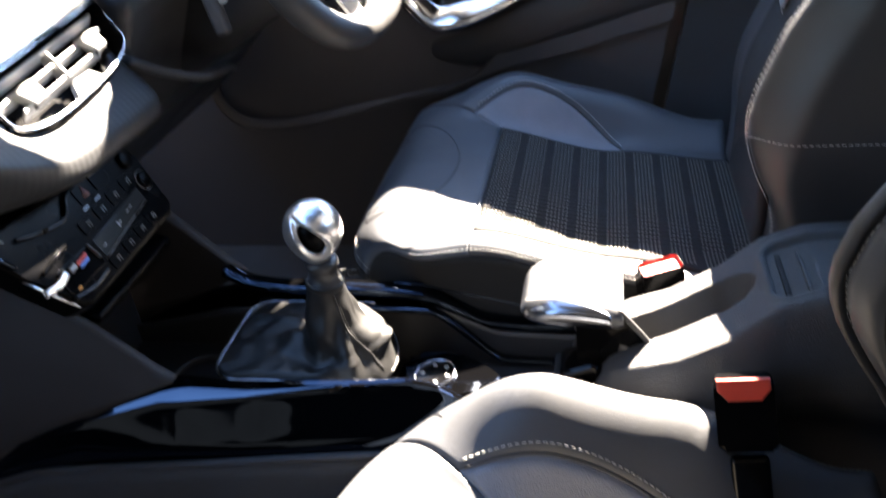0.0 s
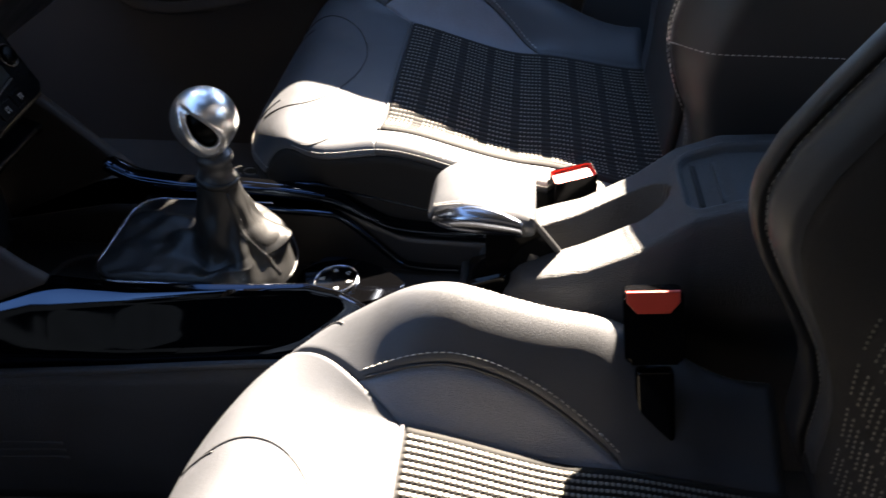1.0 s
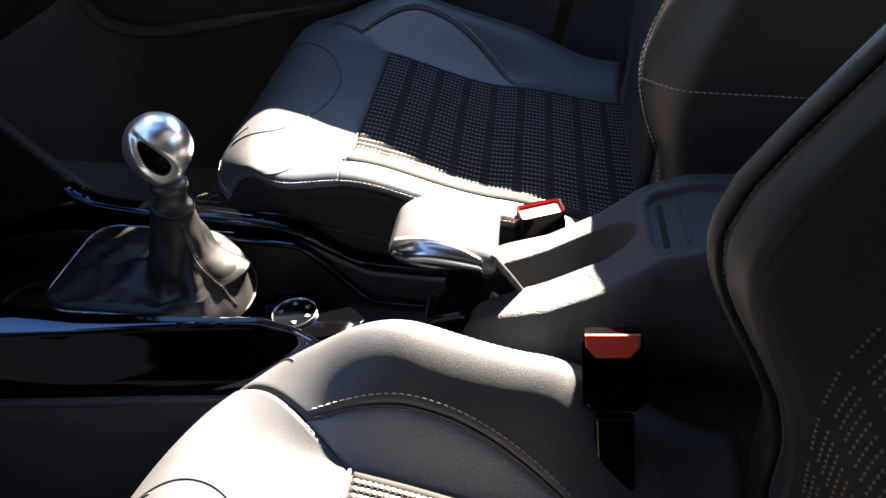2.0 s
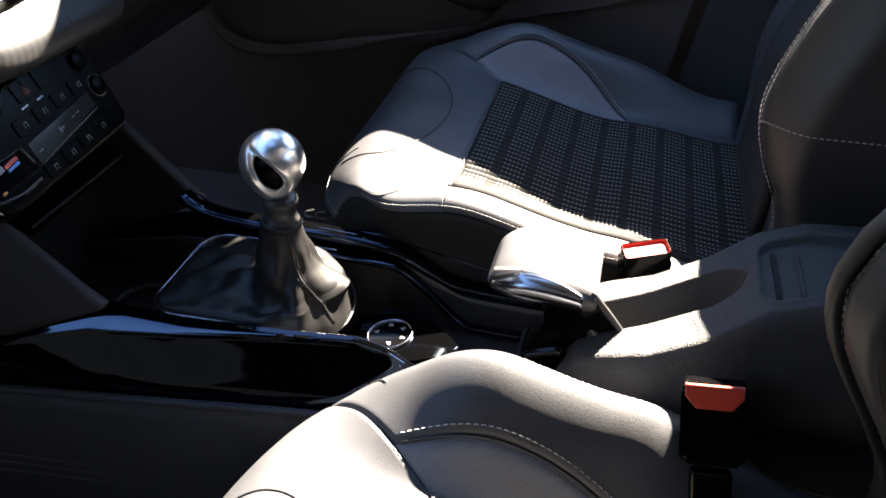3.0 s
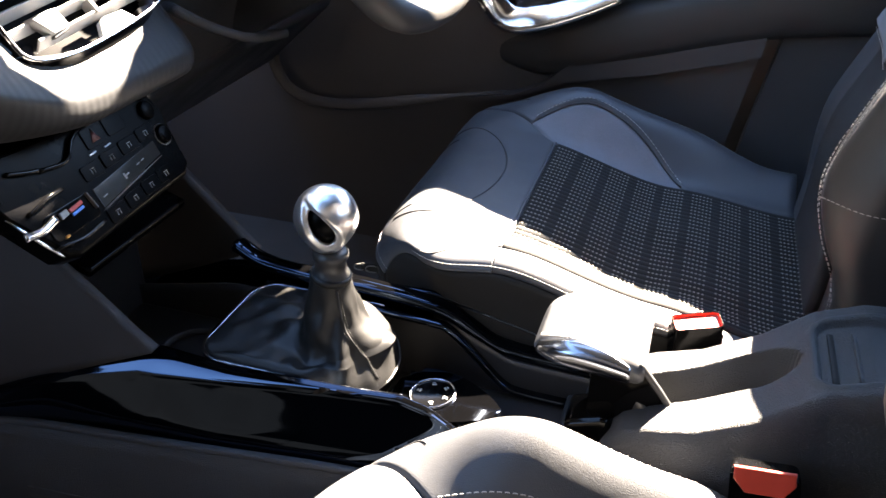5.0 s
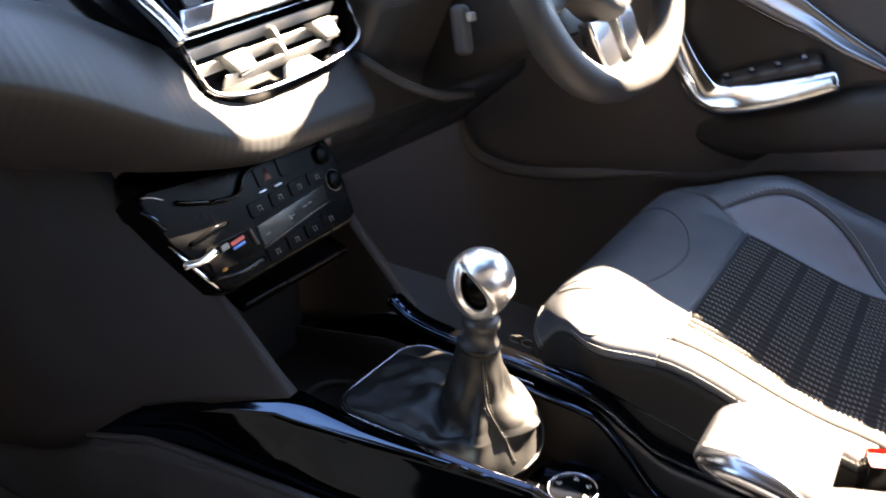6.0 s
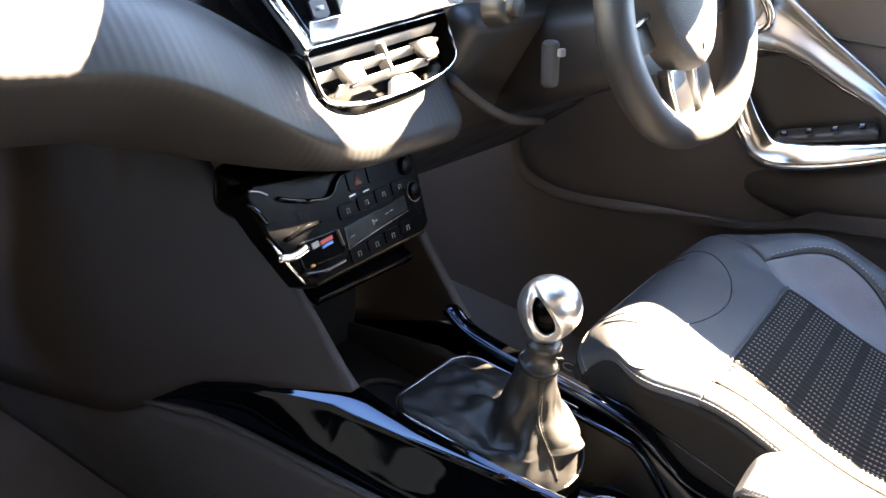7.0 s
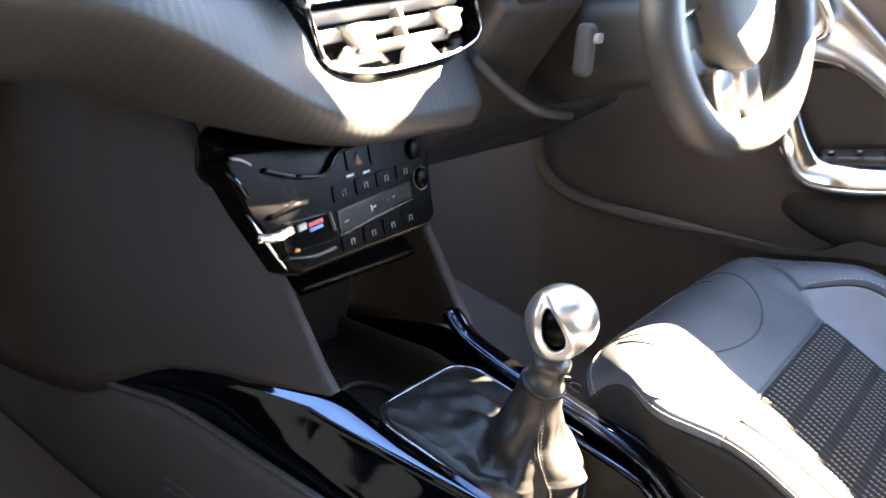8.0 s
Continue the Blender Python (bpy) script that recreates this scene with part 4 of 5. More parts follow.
ob = part("moulding", sheet(moulding, stations, [-1, -0.7, -0.5, -0.4, -0.3, -0.22, -0.15, -0.1, -0.05, -0.02] + [k / 110 for k in range(111)] + [1.02, 1.05, 1.1, 1.2, 1.3, 1.5, 2]), PLASTIC, rear, "grained dark grey plastic moulding")
part("nose_filler", block(pose(0.262, -0.02, 0.16), 0.02, 0.19, 0.19, 0.008), TRIM_DARK, rear, "black front face")
# card slot, its shade drawn as a dark bar, and ridge in the tray
tz = lambda x: top_z(x) - 0.0048
part("tray_slot", bar([(0.4605, 0.018 - 0.0755 * k / 8, tz(0.4605)) for k in range(9)], 0.0055, 0.003), SKIRT, rear, "dark bar drawn for the shaded card slot")
part("tray_ridge", bar([(0.4785, 0.014 - 0.070 * k / 8, tz(0.4785)) for k in range(9)], 0.0035, 0.004), PLASTIC, rear, "raised ridge in the tray")

# handbrake
hb = thing("handbrake", (0.26, 0.0, 0.34), "sunlit leather-wrapped handbrake grip with chrome side inlay", "handbrake")


def grip_at(k, t):
    """k along the grip, t round it: a broad wedge with a rounded front end."""
    x = 0.194 + 0.116 * k
    top_h = 0.384 - 0.010 * (1 - k) ** 2 - 0.006 * k
    low_h = 0.338 + 0.005 * k
    yc = 0.015 - 0.17 * (x - 0.255)
    d = min(k / 0.42, 1.0)
    front = math.sqrt(max(0.0, 1 - (1 - d) ** 2.4))
    back = math.sqrt(max(0.0, 1 - (1 - min((1 - k) / 0.09, 1.0)) ** 2))
    c, s_ = math.cos(t), math.sin(t)
    y = 0.052 * math.copysign(abs(c) ** 0.66, c)
    z = (top_h - low_h) / 2 * math.copysign(abs(s_) ** 0.80, s_)
    wy = (0.58 + 0.42 * front) * (0.90 + 0.10 * back)
    wz = (0.30 + 0.70 * front) * (0.62 + 0.38 * back)
    mid = (top_h + low_h) / 2 - 0.006 * (1 - front)
    x += 0.45 * (z * wz + 0.02) * (1 - smooth(0.0, 0.6, k))
    return Vector((x, yc + y * wy, mid + z * wz))


ks = [0.0, 0.006, 0.02, 0.045, 0.08, 0.12, 0.17, 0.23, 0.30, 0.38, 0.46, 0.55, 0.64, 0.73, 0.82, 0.88, 0.92, 0.95, 0.975, 0.992, 1.0]
part("grip", loft([[grip_at(k, 2 * math.pi * q / 48) for q in range(48)] for k in ks]), LEATHER, hb, "grey leather grip")


def inlay(u, v):
    """A lens-shaped plate let into the near side of the grip."""
    k = 0.03 + 0.86 * u
    half = 0.80 * math.sin(math.pi * min(1.0, 0.04 + 0.90 * u)) ** 0.5
    t = math.pi - 0.06 + 0.05 * u + half * v
    p = grip_at(k, t)
    c = grip_at(k, 0.0) * 0.5 + grip_at(k, math.pi) * 0.5
    return p + (p - c).normalized() * 0.0012 + Vector((0, -0.0022 * (1 - v * v), 0.0012 * (1 - v * v)))


ob = part("side_inlay", sheet(inlay, [k / 36 for k in range(37)], [-1 + k / 7 for k in range(15)]), DARK_CHROME, hb, "polished chrome inlay")
solid(ob, 0.002, 0)
for row in (0.84, 0.94):
    part("stitching", stitches([grip_at(0.02 + 0.30 * k / 20, math.pi - row + 0.10 * (1 - k / 20)) + Vector((0, -0.0004, 0.0004)) for k in range(21)], gap=0.0040, length=0.0028, r=0.00035), THREAD, hb)
part("lever_arm", bar(curve([(0.268, -0.012, 0.345), (0.30, -0.02, 0.325), (0.335, -0.03, 0.300), (0.39, -0.03, 0.28)]), 0.030, 0.026, n=14), TRIM_DARK, hb, "black lever arm")
cheek_out = [(0.262, 0.352), (0.306, 0.368), (0.348, 0.312), (0.336, 0.290), (0.262, 0.290)]
part("lever_cheek", prism(cheek_out, Matrix.Translation((0, -0.037, 0)) @ SIDE, 0.010, 0.002), SOFT_BLACK, hb, "black lever cheek")
part("cheek_edge", tube(curve([(0.304, -0.037, 0.371), (0.326, -0.038, 0.344), (0.348, -0.038, 0.313)]), 0.0034, 8), LEATHER_DARK, hb, "dark leather edge of the cheek")
part("front_gaiter", block(pose(0.276, -0.03, 0.268, 0, -20, 0), 0.046, 0.05, 0.08, 0.009), SOFT_BLACK, hb, "dark boot under the grip")


# ---------------- dashboard ----------------
dash = thing("dashboard", (-0.4, 0, 0.0), "dark ribbed dashboard with piano black centre stack", "dashboard")
PROFILE = [(-0.86, 0.80), (-0.70, 0.80), (-0.50, 0.775), (-0.385, 0.735), (-0.315, 0.69), (-0.262, 0.645), (-0.230, 0.608), (-0.209, 0.583), (-0.202, 0.566), (-0.211, 0.546), (-0.25, 0.533), (-0.32, 0.527), (-0.50, 0.525)]
prof = [Vector((x, 0, z)) for x, z in PROFILE]
prof = curve(prof, 6)


def pad_point(y, k):
    p = prof[k]
    x, z = p.x, p.z
    near_end = smooth(0.07, 0.145, y)
    # the pad rolls away into the dash at its driver-side end and drops forward to the passenger side
    x2 = x - 0.10 * near_end ** 2 if x > -0.5 else x
    x2 -= 0.60 * (1 - smooth(-0.50, -0.42, y)) * smooth(-0.86, -0.4, x)
    x2 -= 0.04 * (1 - smooth(-0.6, -0.12, y)) * smooth(-0.6, -0.3, x)
    z2 = z + 0.085 * (1 - smooth(-0.34, -0.05, y)) * (1 - smooth(0.60, 0.74, z)) + 0.02 * (1 - smooth(-0.45, -0.1, y)) * smooth(-0.7, -0.3, x)
    under = (1 - smooth(-0.30, -0.08, y)) * smooth(0.572, 0.540, z)
    return Vector((x2 - 0.050 * under, y, z2 - 0.040 * under))


ys = [-0.70 + 0.86 * k / 90 for k in range(91)]

# piano black surround, screen and vents share one leaning plane
lean = math.degrees(math.atan(0.66))
STACK = pose(-0.2035, 0.0, 0.585, 0, 0, 0) @ Matrix(((0, -math.sin(radians(lean)), math.cos(radians(lean)), 0), (1, 0, 0, 0), (0, math.cos(radians(lean)), math.sin(radians(lean)), 0), (0, 0, 0, 1)))
# in STACK: x across the car, y up the stack, z out of it; its rows rise a little towards the driver
STACK = STACK @ Matrix(((1, 0, 0, 0), (0.088, 1, 0, 0.0009), (0, 0, 1, 0), (0, 0, 0, 1)))


def half_d(w0, w1, h, n=10, cx=0.0, y0=0.0):
    """An outline that is wide above and round below."""
    top = [(cx + w1 / 2, y0 + h), (cx - w1 / 2, y0 + h)]
    left = [(cx - w0 / 2, y0 + h * 0.45)]
    low = [(cx - (w0 / 2) * math.cos(a) ** 0.75, y0 + h * 0.45 - h * 0.45 * math.sin(a) ** 0.75) for a in [math.pi / 2 * k / n for k in range(1, n)]]
    low += [(cx, y0)]
    mirror = [(2 * cx - x, y) for x, y in reversed(low[:-1])]
    return top + left + low + mirror + [(cx + w0 / 2, y0 + h * 0.45)]


surround = half_d(0.268, 0.56, 0.18, cx=-0.018, y0=0.0205)
hole = half_d(0.228, 0.232, 0.066, cx=-0.0085, y0=0.032)


def ring_prism(outer, inner, m, levels):
    """A plate with a hole: rings from the outside, over the face, into the hole."""
    rings = []
    for which, grow, z in levels:
        base_ = outer if which == 0 else inner
        cx, cy = sum(p[0] for p in base_) / len(base_), sum(p[1] for p in base_) / len(base_)
        rings.append([m @ Vector((cx + (x - cx) * grow, cy + (y - cy) * grow, z)) for x, y in base_])
    return loft(rings, cap=False)


part("stack_surround", ring_prism(surround, hole, STACK, [(0, 1.0, -0.024), (0, 1.0, -0.014), (0, 0.985, -0.010), (1, 1.06, -0.0015), (1, 1.02, 0.001), (1, 1.0, 0.0), (1, 0.97, -0.055)]), SURROUND, dash, "piano black surround")
pad_bm = sheet(pad_point, ys, list(range(len(prof))))
inv = STACK.inverted()
gone = []
for f in pad_bm.faces:
    at = inv @ f.calc_center_median()
    if 0.032 < at.y < 0.25 and abs(at.x + 0.0085) < 0.118 * min(1.0, 0.35 + (at.y - 0.032) / 0.035):
        gone.append(f)
bmesh.ops.delete(pad_bm, geom=gone, context='FACES')
pad_ob = part("pad", pad_bm, PAD, dash, "soft ribbed charcoal dash pad")
solid(pad_ob, 0.012, 1.0)
OUT = tuple(STACK.to_3x3() @ Vector((0, 0, 1)))
part("vent_rim", bar([STACK @ Vector((x, y, 0.003)) for x, y in hole], 0.0022, 0.003, n=8, closed=True, up=OUT), CHROME, dash, "thin bright vent rim")
# thin near-black sheet closes the back of the vent opening
vent = part("vent_cavity", prism([(-0.0085 + (x + 0.0085) * 0.98, 0.065 + (y - 0.065) * 0.96) for x, y in hole], STACK @ pose(0, 0, -0.054), 0.002), CLIMATE, dash, "near-black sheet at the back of the vent")
for y, x0, x1 in ((0.0865, -0.118, 0.092), (0.0705, -0.118, 0.088), (0.0545, -0.092, 0.066)):
    part("vane", block(STACK @ pose((x0 + x1) / 2, y, -0.007, 58, 0, 0), x1 - x0, 0.0135, 0.0026, 0.001, 2), VANE, dash)
for y in (0.0785, 0.0625):
    part("vane_divider", prism([(-0.0015, -0.007), (0.0025, -0.007), (0.0010, 0.007), (-0.0035, 0.007)], STACK @ pose(-0.010, y, -0.012), 0.013, 0.001), VANE, dash)
for x, y in ((-0.070, 0.068), (0.058, 0.069)):
    tab = part("vane_tab", prism([(-0.006, -0.011), (0.016, -0.009), (0.008, 0.009), (-0.023, 0.009)], STACK @ pose(x, y, -0.006, 14, 0, 0), 0.012, 0.002, 2), VANE, dash, "grey vane slider")
    part("tab_foot", prism([(-0.005, -0.0145), (0.015, -0.0125), (0.016, -0.0095), (-0.006, -0.0115)], STACK @ pose(x, y, -0.006, 14, 0, 0), 0.009, 0.001), TRIM_DARK, tab, "dark lower edge of the slider")
wheel_tab = part("vent_wheel", prism([(-0.030, 0.033), (-0.022, 0.046), (-0.012, 0.049), (0.014, 0.047), (0.027, 0.034), (0.010, 0.0315), (-0.014, 0.0315)], STACK @ pose(0, 0, -0.001), 0.006, 0.0018), VANE, dash, "vent closing tab")
for x, w, h in ((-0.012, 0.0012, 0.007), (-0.004, 0.010, 0.0012), (0.006, 0.0012, 0.006)):
    part("tab_mark", block(STACK @ pose(x, 0.040, 0.0051), w, h, 0.0008, 0.0), TRIM_DARK, wheel_tab)

screen = part("screen_bezel", prism([(-0.128, 0.102), (0.125, 0.102), (0.128, 0.24), (-0.17, 0.24)], STACK @ pose(0, 0, 0.0), 0.018, 0.005, 3), PIANO, dash, "glossy black screen bezel")
part("screen_glass", prism([(-0.078, 0.114), (0.108, 0.114), (0.108, 0.235), (-0.078, 0.235)], STACK @ pose(0, 0, 0.0185), 0.0015), SCREEN, dash, "grey touch screen")
part("screen_key", prism(rounded(0.022, 0.017, 0.003, cx=-0.106, cy=0.127), STACK @ pose(0, 0, 0.0182), 0.003, 0.001), TRIM_DARK, screen)
part("screen_key", prism(rounded(0.022, 0.017, 0.003, cx=-0.106, cy=0.149), STACK @ pose(0, 0, 0.0182), 0.003, 0.001), TRIM_DARK, screen)
for y in (0.127, 0.149):
    part("key_mark", block(STACK @ pose(-0.106, y, 0.0215), 0.010, 0.004, 0.0008, 0.0), ICON, screen)
part("screen_strip", prism([(-0.13, 0.099), (0.126, 0.099), (0.126, 0.118), (-0.122, 0.118)], STACK @ pose(0, 0, 0.014), 0.006, 0.002), CHROME, dash, "bright strip under the screen")
part("screen_trim", bar([STACK @ Vector(p) for p in curve([(-0.133, 0.094, 0.014), (-0.142, 0.112, 0.016), (-0.158, 0.14, 0.018), (-0.172, 0.175, 0.018), (-0.178, 0.23, 0.018)], 5)], 0.015, 0.012, n=12, power=3.0, up=tuple(STACK.to_3x3() @ Vector((0, 0, 1)))), CHROME, dash, "satin chrome screen trim")

# lower stack: climate panel
CL = Matrix.Translation((-0.222, -0.035, 0.487)) @ Matrix(((0, -0.45, 0.893, 0), (1, 0, 0, 0), (0, 0.893, 0.45, 0), (0, 0, 0, 1)))
climate = part("climate_panel", prism([(0.078, -0.046), (0.090, -0.036), (0.094, 0.03), (0.086, 0.05), (-0.09, 0.055), (-0.146, 0.065), (-0.160, 0.055), (-0.141, 0.01), (-0.113, -0.045), (-0.10, -0.052)], CL @ pose(0, 0, -0.03), 0.030, 0.006, 3), CLIMATE, dash, "black climate panel with glossy toggles")
def climate_bar(name, pts, w, h, mat, label=""):
    return part(name, bar([CL @ Vector(p) for p in curve(pts, 6)] if len(pts) > 2 else [CL @ Vector(p) for p in pts], w, h, n=10, power=2.4, up=(0.893, 0, 0.45)), mat, climate, label)


for pts in ([(-0.122, 0.043, 0.001), (-0.105, 0.037, 0.002), (-0.089, 0.033, 0.001)], [(-0.089, 0.032, 0.001), (-0.058, 0.029, 0.003), (-0.037, 0.045, 0.003), (-0.004, 0.050, 0.001)], [(-0.119, -0.033, 0.001), (-0.09, -0.038, 0.003), (-0.055, -0.036, 0.001)], [(-0.126, 0.004, 0.001), (-0.10, 0.009, 0.003), (-0.079, 0.009, 0.001)]):
    climate_bar("toggle_bar", pts, 0.0045, 0.005, SOFT_BLACK, "glossy black toggle")
climate_bar("gloss_edge", [(-0.158, 0.047, 0.001), (-0.151, 0.038, 0.003), (-0.142, 0.024, 0.001)], 0.004, 0.004, PIANO, "curved glossy black trim")
climate_bar("chrome_dash", [(-0.152, 0.0575, 0.0), (-0.141, 0.054, 0.0005), (-0.132, 0.049, 0.0)], 0.0018, 0.002, SATIN, "short satin accent")
rowsz = ((0.038, (-0.012, 0.020), 0.028, 0.022), (0.0115, (-0.036, -0.006, 0.023, 0.052), 0.027, 0.015), (-0.034, (-0.036, -0.007, 0.021, 0.048), 0.026, 0.015))
for r, (y, xs_, w, h) in enumerate(rowsz):
    for x in xs_:
        key = part("climate_key", prism(rounded(w, h, 0.003, 3, cx=x, cy=y + 0.06 * x), CL, 0.0016, 0.0006), CLIMATE, climate)
        if r:
            for q, (ax, ay, bx, by) in enumerate(((0, 0.0018, 0.006, 0.0007), (-0.002, -0.0012, 0.0007, 0.004), (0.002, -0.0012, 0.0007, 0.004))):
                part("key_mark", block(CL @ pose(x + ax, y + 0.06 * x + ay, 0.0017), bx, by, 0.0004, 0.0), ICON, key)
for x in (-0.024, -0.002):
    part("key_light", block(CL @ pose(x, 0.0225, 0.001, 0, 0, 4), 0.010, 0.0016, 0.0012, 0.0003), SATIN, climate, "thin bright edge under the hazard key")
part("hazard_mark", prism([(-0.006, -0.006), (0.006, -0.006), (0, 0.007)], CL @ pose(-0.012, 0.037, 0.0017), 0.0005), RED_DIM, climate, "dull red hazard triangle")
part("climate_display", prism([(-0.048, -0.026), (0.056, -0.012), (0.056, 0.004), (-0.048, -0.006)], CL, 0.0012, 0.0004), SCREEN_DARK, climate, "dark climate display")
for x, w, h in ((-0.039, 0.006, 0.001), (-0.004, 0.002, 0.006), (0.000, 0.005, 0.0015), (0.020, 0.005, 0.001), (0.028, 0.005, 0.001)):
    part("display_mark", block(CL @ pose(x, -0.011 + 0.15 * x, 0.0014, 0, 0, 8), w, h, 0.0004, 0.0), ICON, climate)
climate_bar("display_edge", [(-0.050, -0.028, 0.001), (0.0, -0.021, 0.001), (0.056, -0.014, 0.001)], 0.0010, 0.0014, GREY_SATIN, "thin bright line under the display")
for x, y in ((0.074, 0.004), (0.070, 0.034)):
    part("climate_knob", lathe([(0.0, 0.005), (0.008, 0.005), (0.010, 0.0038), (0.0105, 0.0)], CL @ pose(x, y, 0), 24), CLIMATE, climate, "black rotary knob")
part("knob_ring", bar([CL @ Vector((0.074 + 0.0115 * math.cos(2 * math.pi * k / 24), 0.004 + 0.0115 * math.sin(2 * math.pi * k / 24), 0.001)) for k in range(24)], 0.001, 0.0016, n=6, closed=True, up=(0.893, 0, 0.45)), GREY_SATIN, climate, "thin satin ring of the knob")
part("socket_panel", prism(rounded(0.062, 0.026, 0.006, 4, cx=-0.085, cy=-0.017), CL, 0.002, 0.001), SOFT_BLACK, climate, "black socket panel")
climate_bar("socket_tongue", [(-0.143, -0.010, 0.004), (-0.125, -0.013, 0.006), (-0.105, -0.010, 0.004)], 0.008, 0.005, CHROME, "metal tongue of the socket")
part("socket_tip", block(CL @ pose(-0.095, -0.0105, 0.004, 0, 0, 6), 0.010, 0.006, 0.003, 0.001), VANE, climate, "pale socket tip")
part("socket_light", block(CL @ pose(-0.079, -0.010, 0.004, 0, 0, 6), 0.018, 0.004, 0.002, 0.0007), RED, climate, "red socket flap")
part("socket_blue", block(CL @ pose(-0.079, -0.0145, 0.004, 0, 0, 6), 0.016, 0.003, 0.002, 0.0007), BLUE, climate, "blue line below the red flap")
part("socket_lamp", prism(rounded(0.006, 0.003, 0.0014, 4, cx=-0.103, cy=-0.029), CL, 0.003, 0.001), AMBER, climate, "small amber lamp")
part("stack_box", block(pose(-0.365, -0.01, 0.50), 0.15, 0.17, 0.17, 0.01), TRIM_DARK, dash, "black box behind the climate panel")
part("socket_edge", block(CL @ pose(-0.059, -0.013, 0.003, 0, 0, 10), 0.0022, 0.018, 0.005, 0.001), GREY_SATIN, climate, "grey edge beside the socket")
part("corner_trim", bar([CL @ Vector(p) for p in curve([(-0.117, 0.064, -0.075), (-0.136, 0.044, -0.034), (-0.140, 0.012, -0.008), (-0.126, -0.022, -0.004), (-0.112, -0.044, -0.005)], 6)], 0.003, 0.003, n=10, up=(0.9, 0, 0.4)), CHROME, climate, "thin chrome edge")
# hidden block added to keep the sun off the near cheek's top
part("cheek_sun_block", block(pose(-0.41, -0.055, 0.55), 0.10, 0.10, 0.07, 0.01), TRIM_DARK, dash, "black block added under the pad to keep sun off the cheek")
part("stack_recess", block(pose(-0.36, 0, 0.36), 0.06, 0.2, 0.36, 0.01), TRIM_DARK, dash, "dark recess behind the trays")
part("stack_bridge", block(pose(-0.31, -0.03, 0.50), 0.08, 0.24, 0.06, 0.02), CLIMATE, dash, "smooth black bridge under the pad")
part("stack_cubby", block(pose(-0.29, 0.0, 0.40, 0, 20, 0), 0.10, 0.172, 0.012, 0.004), CLIMATE, dash, "black cubby shelf")

# flanks of the lower stack
for sgn in (-1, 1):
    def cheek(a, k, q=sgn):
        # a from the rear edge (0) to the bulkhead (1); k from the bottom to the top
        lo = Vector((-0.168 - 0.62 * a, 0, float(np.interp(a, [0, 0.2, 0.5, 1], [0.318, 0.262, 0.175, 0.10]))))
        hi = Vector((-0.168 - 0.62 * a if a > 0.45 else -0.168 - 0.02 - 0.62 * a, 0, float(np.interp(a, [0, 0.08, 0.19, 0.30, 0.42, 0.6, 1], [0.335, 0.385, 0.448, 0.50, 0.60, 0.655, 0.67]))))
        p = lo + (hi - lo) * k
        p.z -= 0.03 * smooth(0.3, 0.6, a) * (1 - k) ** 2
        y = 0.108 + 0.030 * smooth(0.25, 0.55, a) * (1 - k) ** 2 + 0.05 * smooth(0.05, 1.0, a) + 0.016 * math.sin(math.pi * k) * smooth(0.0, 0.3, a) + 0.09 * smooth(0.22, 0.8, a) * k
        return Vector((p.x, q * y, p.z))
    ob = part("cheek", sheet(cheek, [k / 40 for k in range(41)], [k / 14 for k in range(15)]), CHEEK, dash, "soft dark side cheek of the centre stack")
    solid(ob, 0.014, 1.0 if sgn > 0 else -1.0)

# passenger side lower dash
part("glove_panel", block(pose(-0.60, -0.47, 0.40, 0, 14, 0), 0.06, 0.46, 0.28, 0.03), PLASTIC_BROWN, dash, "dark glove box panel")
# unseen hood above the wheel, added to shade the knee panel
hood = [[Vector((x, 0.40 + b, 0.803 + a)) for a, b in rounded(0.075 * k, 0.37 * k, 0.03 * k, 6)] for x, k in ((-0.60, 0.9), (-0.45, 1.0), (-0.26, 1.0), (-0.205, 0.97), (-0.190, 0.85))]
part("knee_shade_hood", loft(hood), LEATHER_DARK, dash, "unseen black hood added to shade the knee panel")
# driver side knee panel and column
part("knee_panel", block(pose(-0.30, 0.42, 0.585, 0, 24, 0), 0.05, 0.56, 0.20, 0.02), LEATHER_DARK, dash, "grained black knee panel")
part("knee_lower", block(pose(-0.40, 0.42, 0.43, 0, 48, 0), 0.04, 0.56, 0.20, 0.02), TRIM_DARK, dash, "dark lower knee panel")
part("knee_edge", bar(curve([(-0.262, 0.135, 0.60), (-0.248, 0.19, 0.565), (-0.238, 0.26, 0.535), (-0.235, 0.34, 0.52)]), 0.022, 0.012, n=10), PLASTIC, dash, "pale moulded edge")

column = thing("steering_column", (-0.25, 0.345, 0.65), "black steering column shroud with ignition and switch", "steering column")
axis = Vector((math.cos(radians(24)), 0, math.sin(radians(24))))
COL = upright((-0.080, 0.372, 0.692), (0.139, 0.99, 0), (-math.sin(radians(24)), 0, math.cos(radians(24))))
part("shroud", loft([[COL @ Vector((a * k, b * k - 0.01, z)) for a, b in rounded(0.15, 0.12, 0.04, 6)] for z, k in ((-0.28, 1.25), (-0.16, 1.1), (-0.08, 1.0), (-0.06, 0.9))]), TRIM_DARK, column, "black shroud")
part("ignition", lathe([(0.0, 0.010), (0.011, 0.010), (0.0135, 0.008), (0.014, 0.0), (0.019, -0.002), (0.021, -0.012), (0.021, -0.03)], upright((-0.204, 0.158, 0.692), (0, 1, 0), (-0.3, 0, 0.95)) @ pose(0, 0, 0.0), 28), TRIM_DARK, column, "round ignition lock")
part("switch_stalk", block(upright((-0.165, 0.200, 0.632), (0, 1, 0), (-0.2, 0.05, 0.95)), 0.018, 0.055, 0.02, 0.007), PLASTIC, column, "grey switch lever")
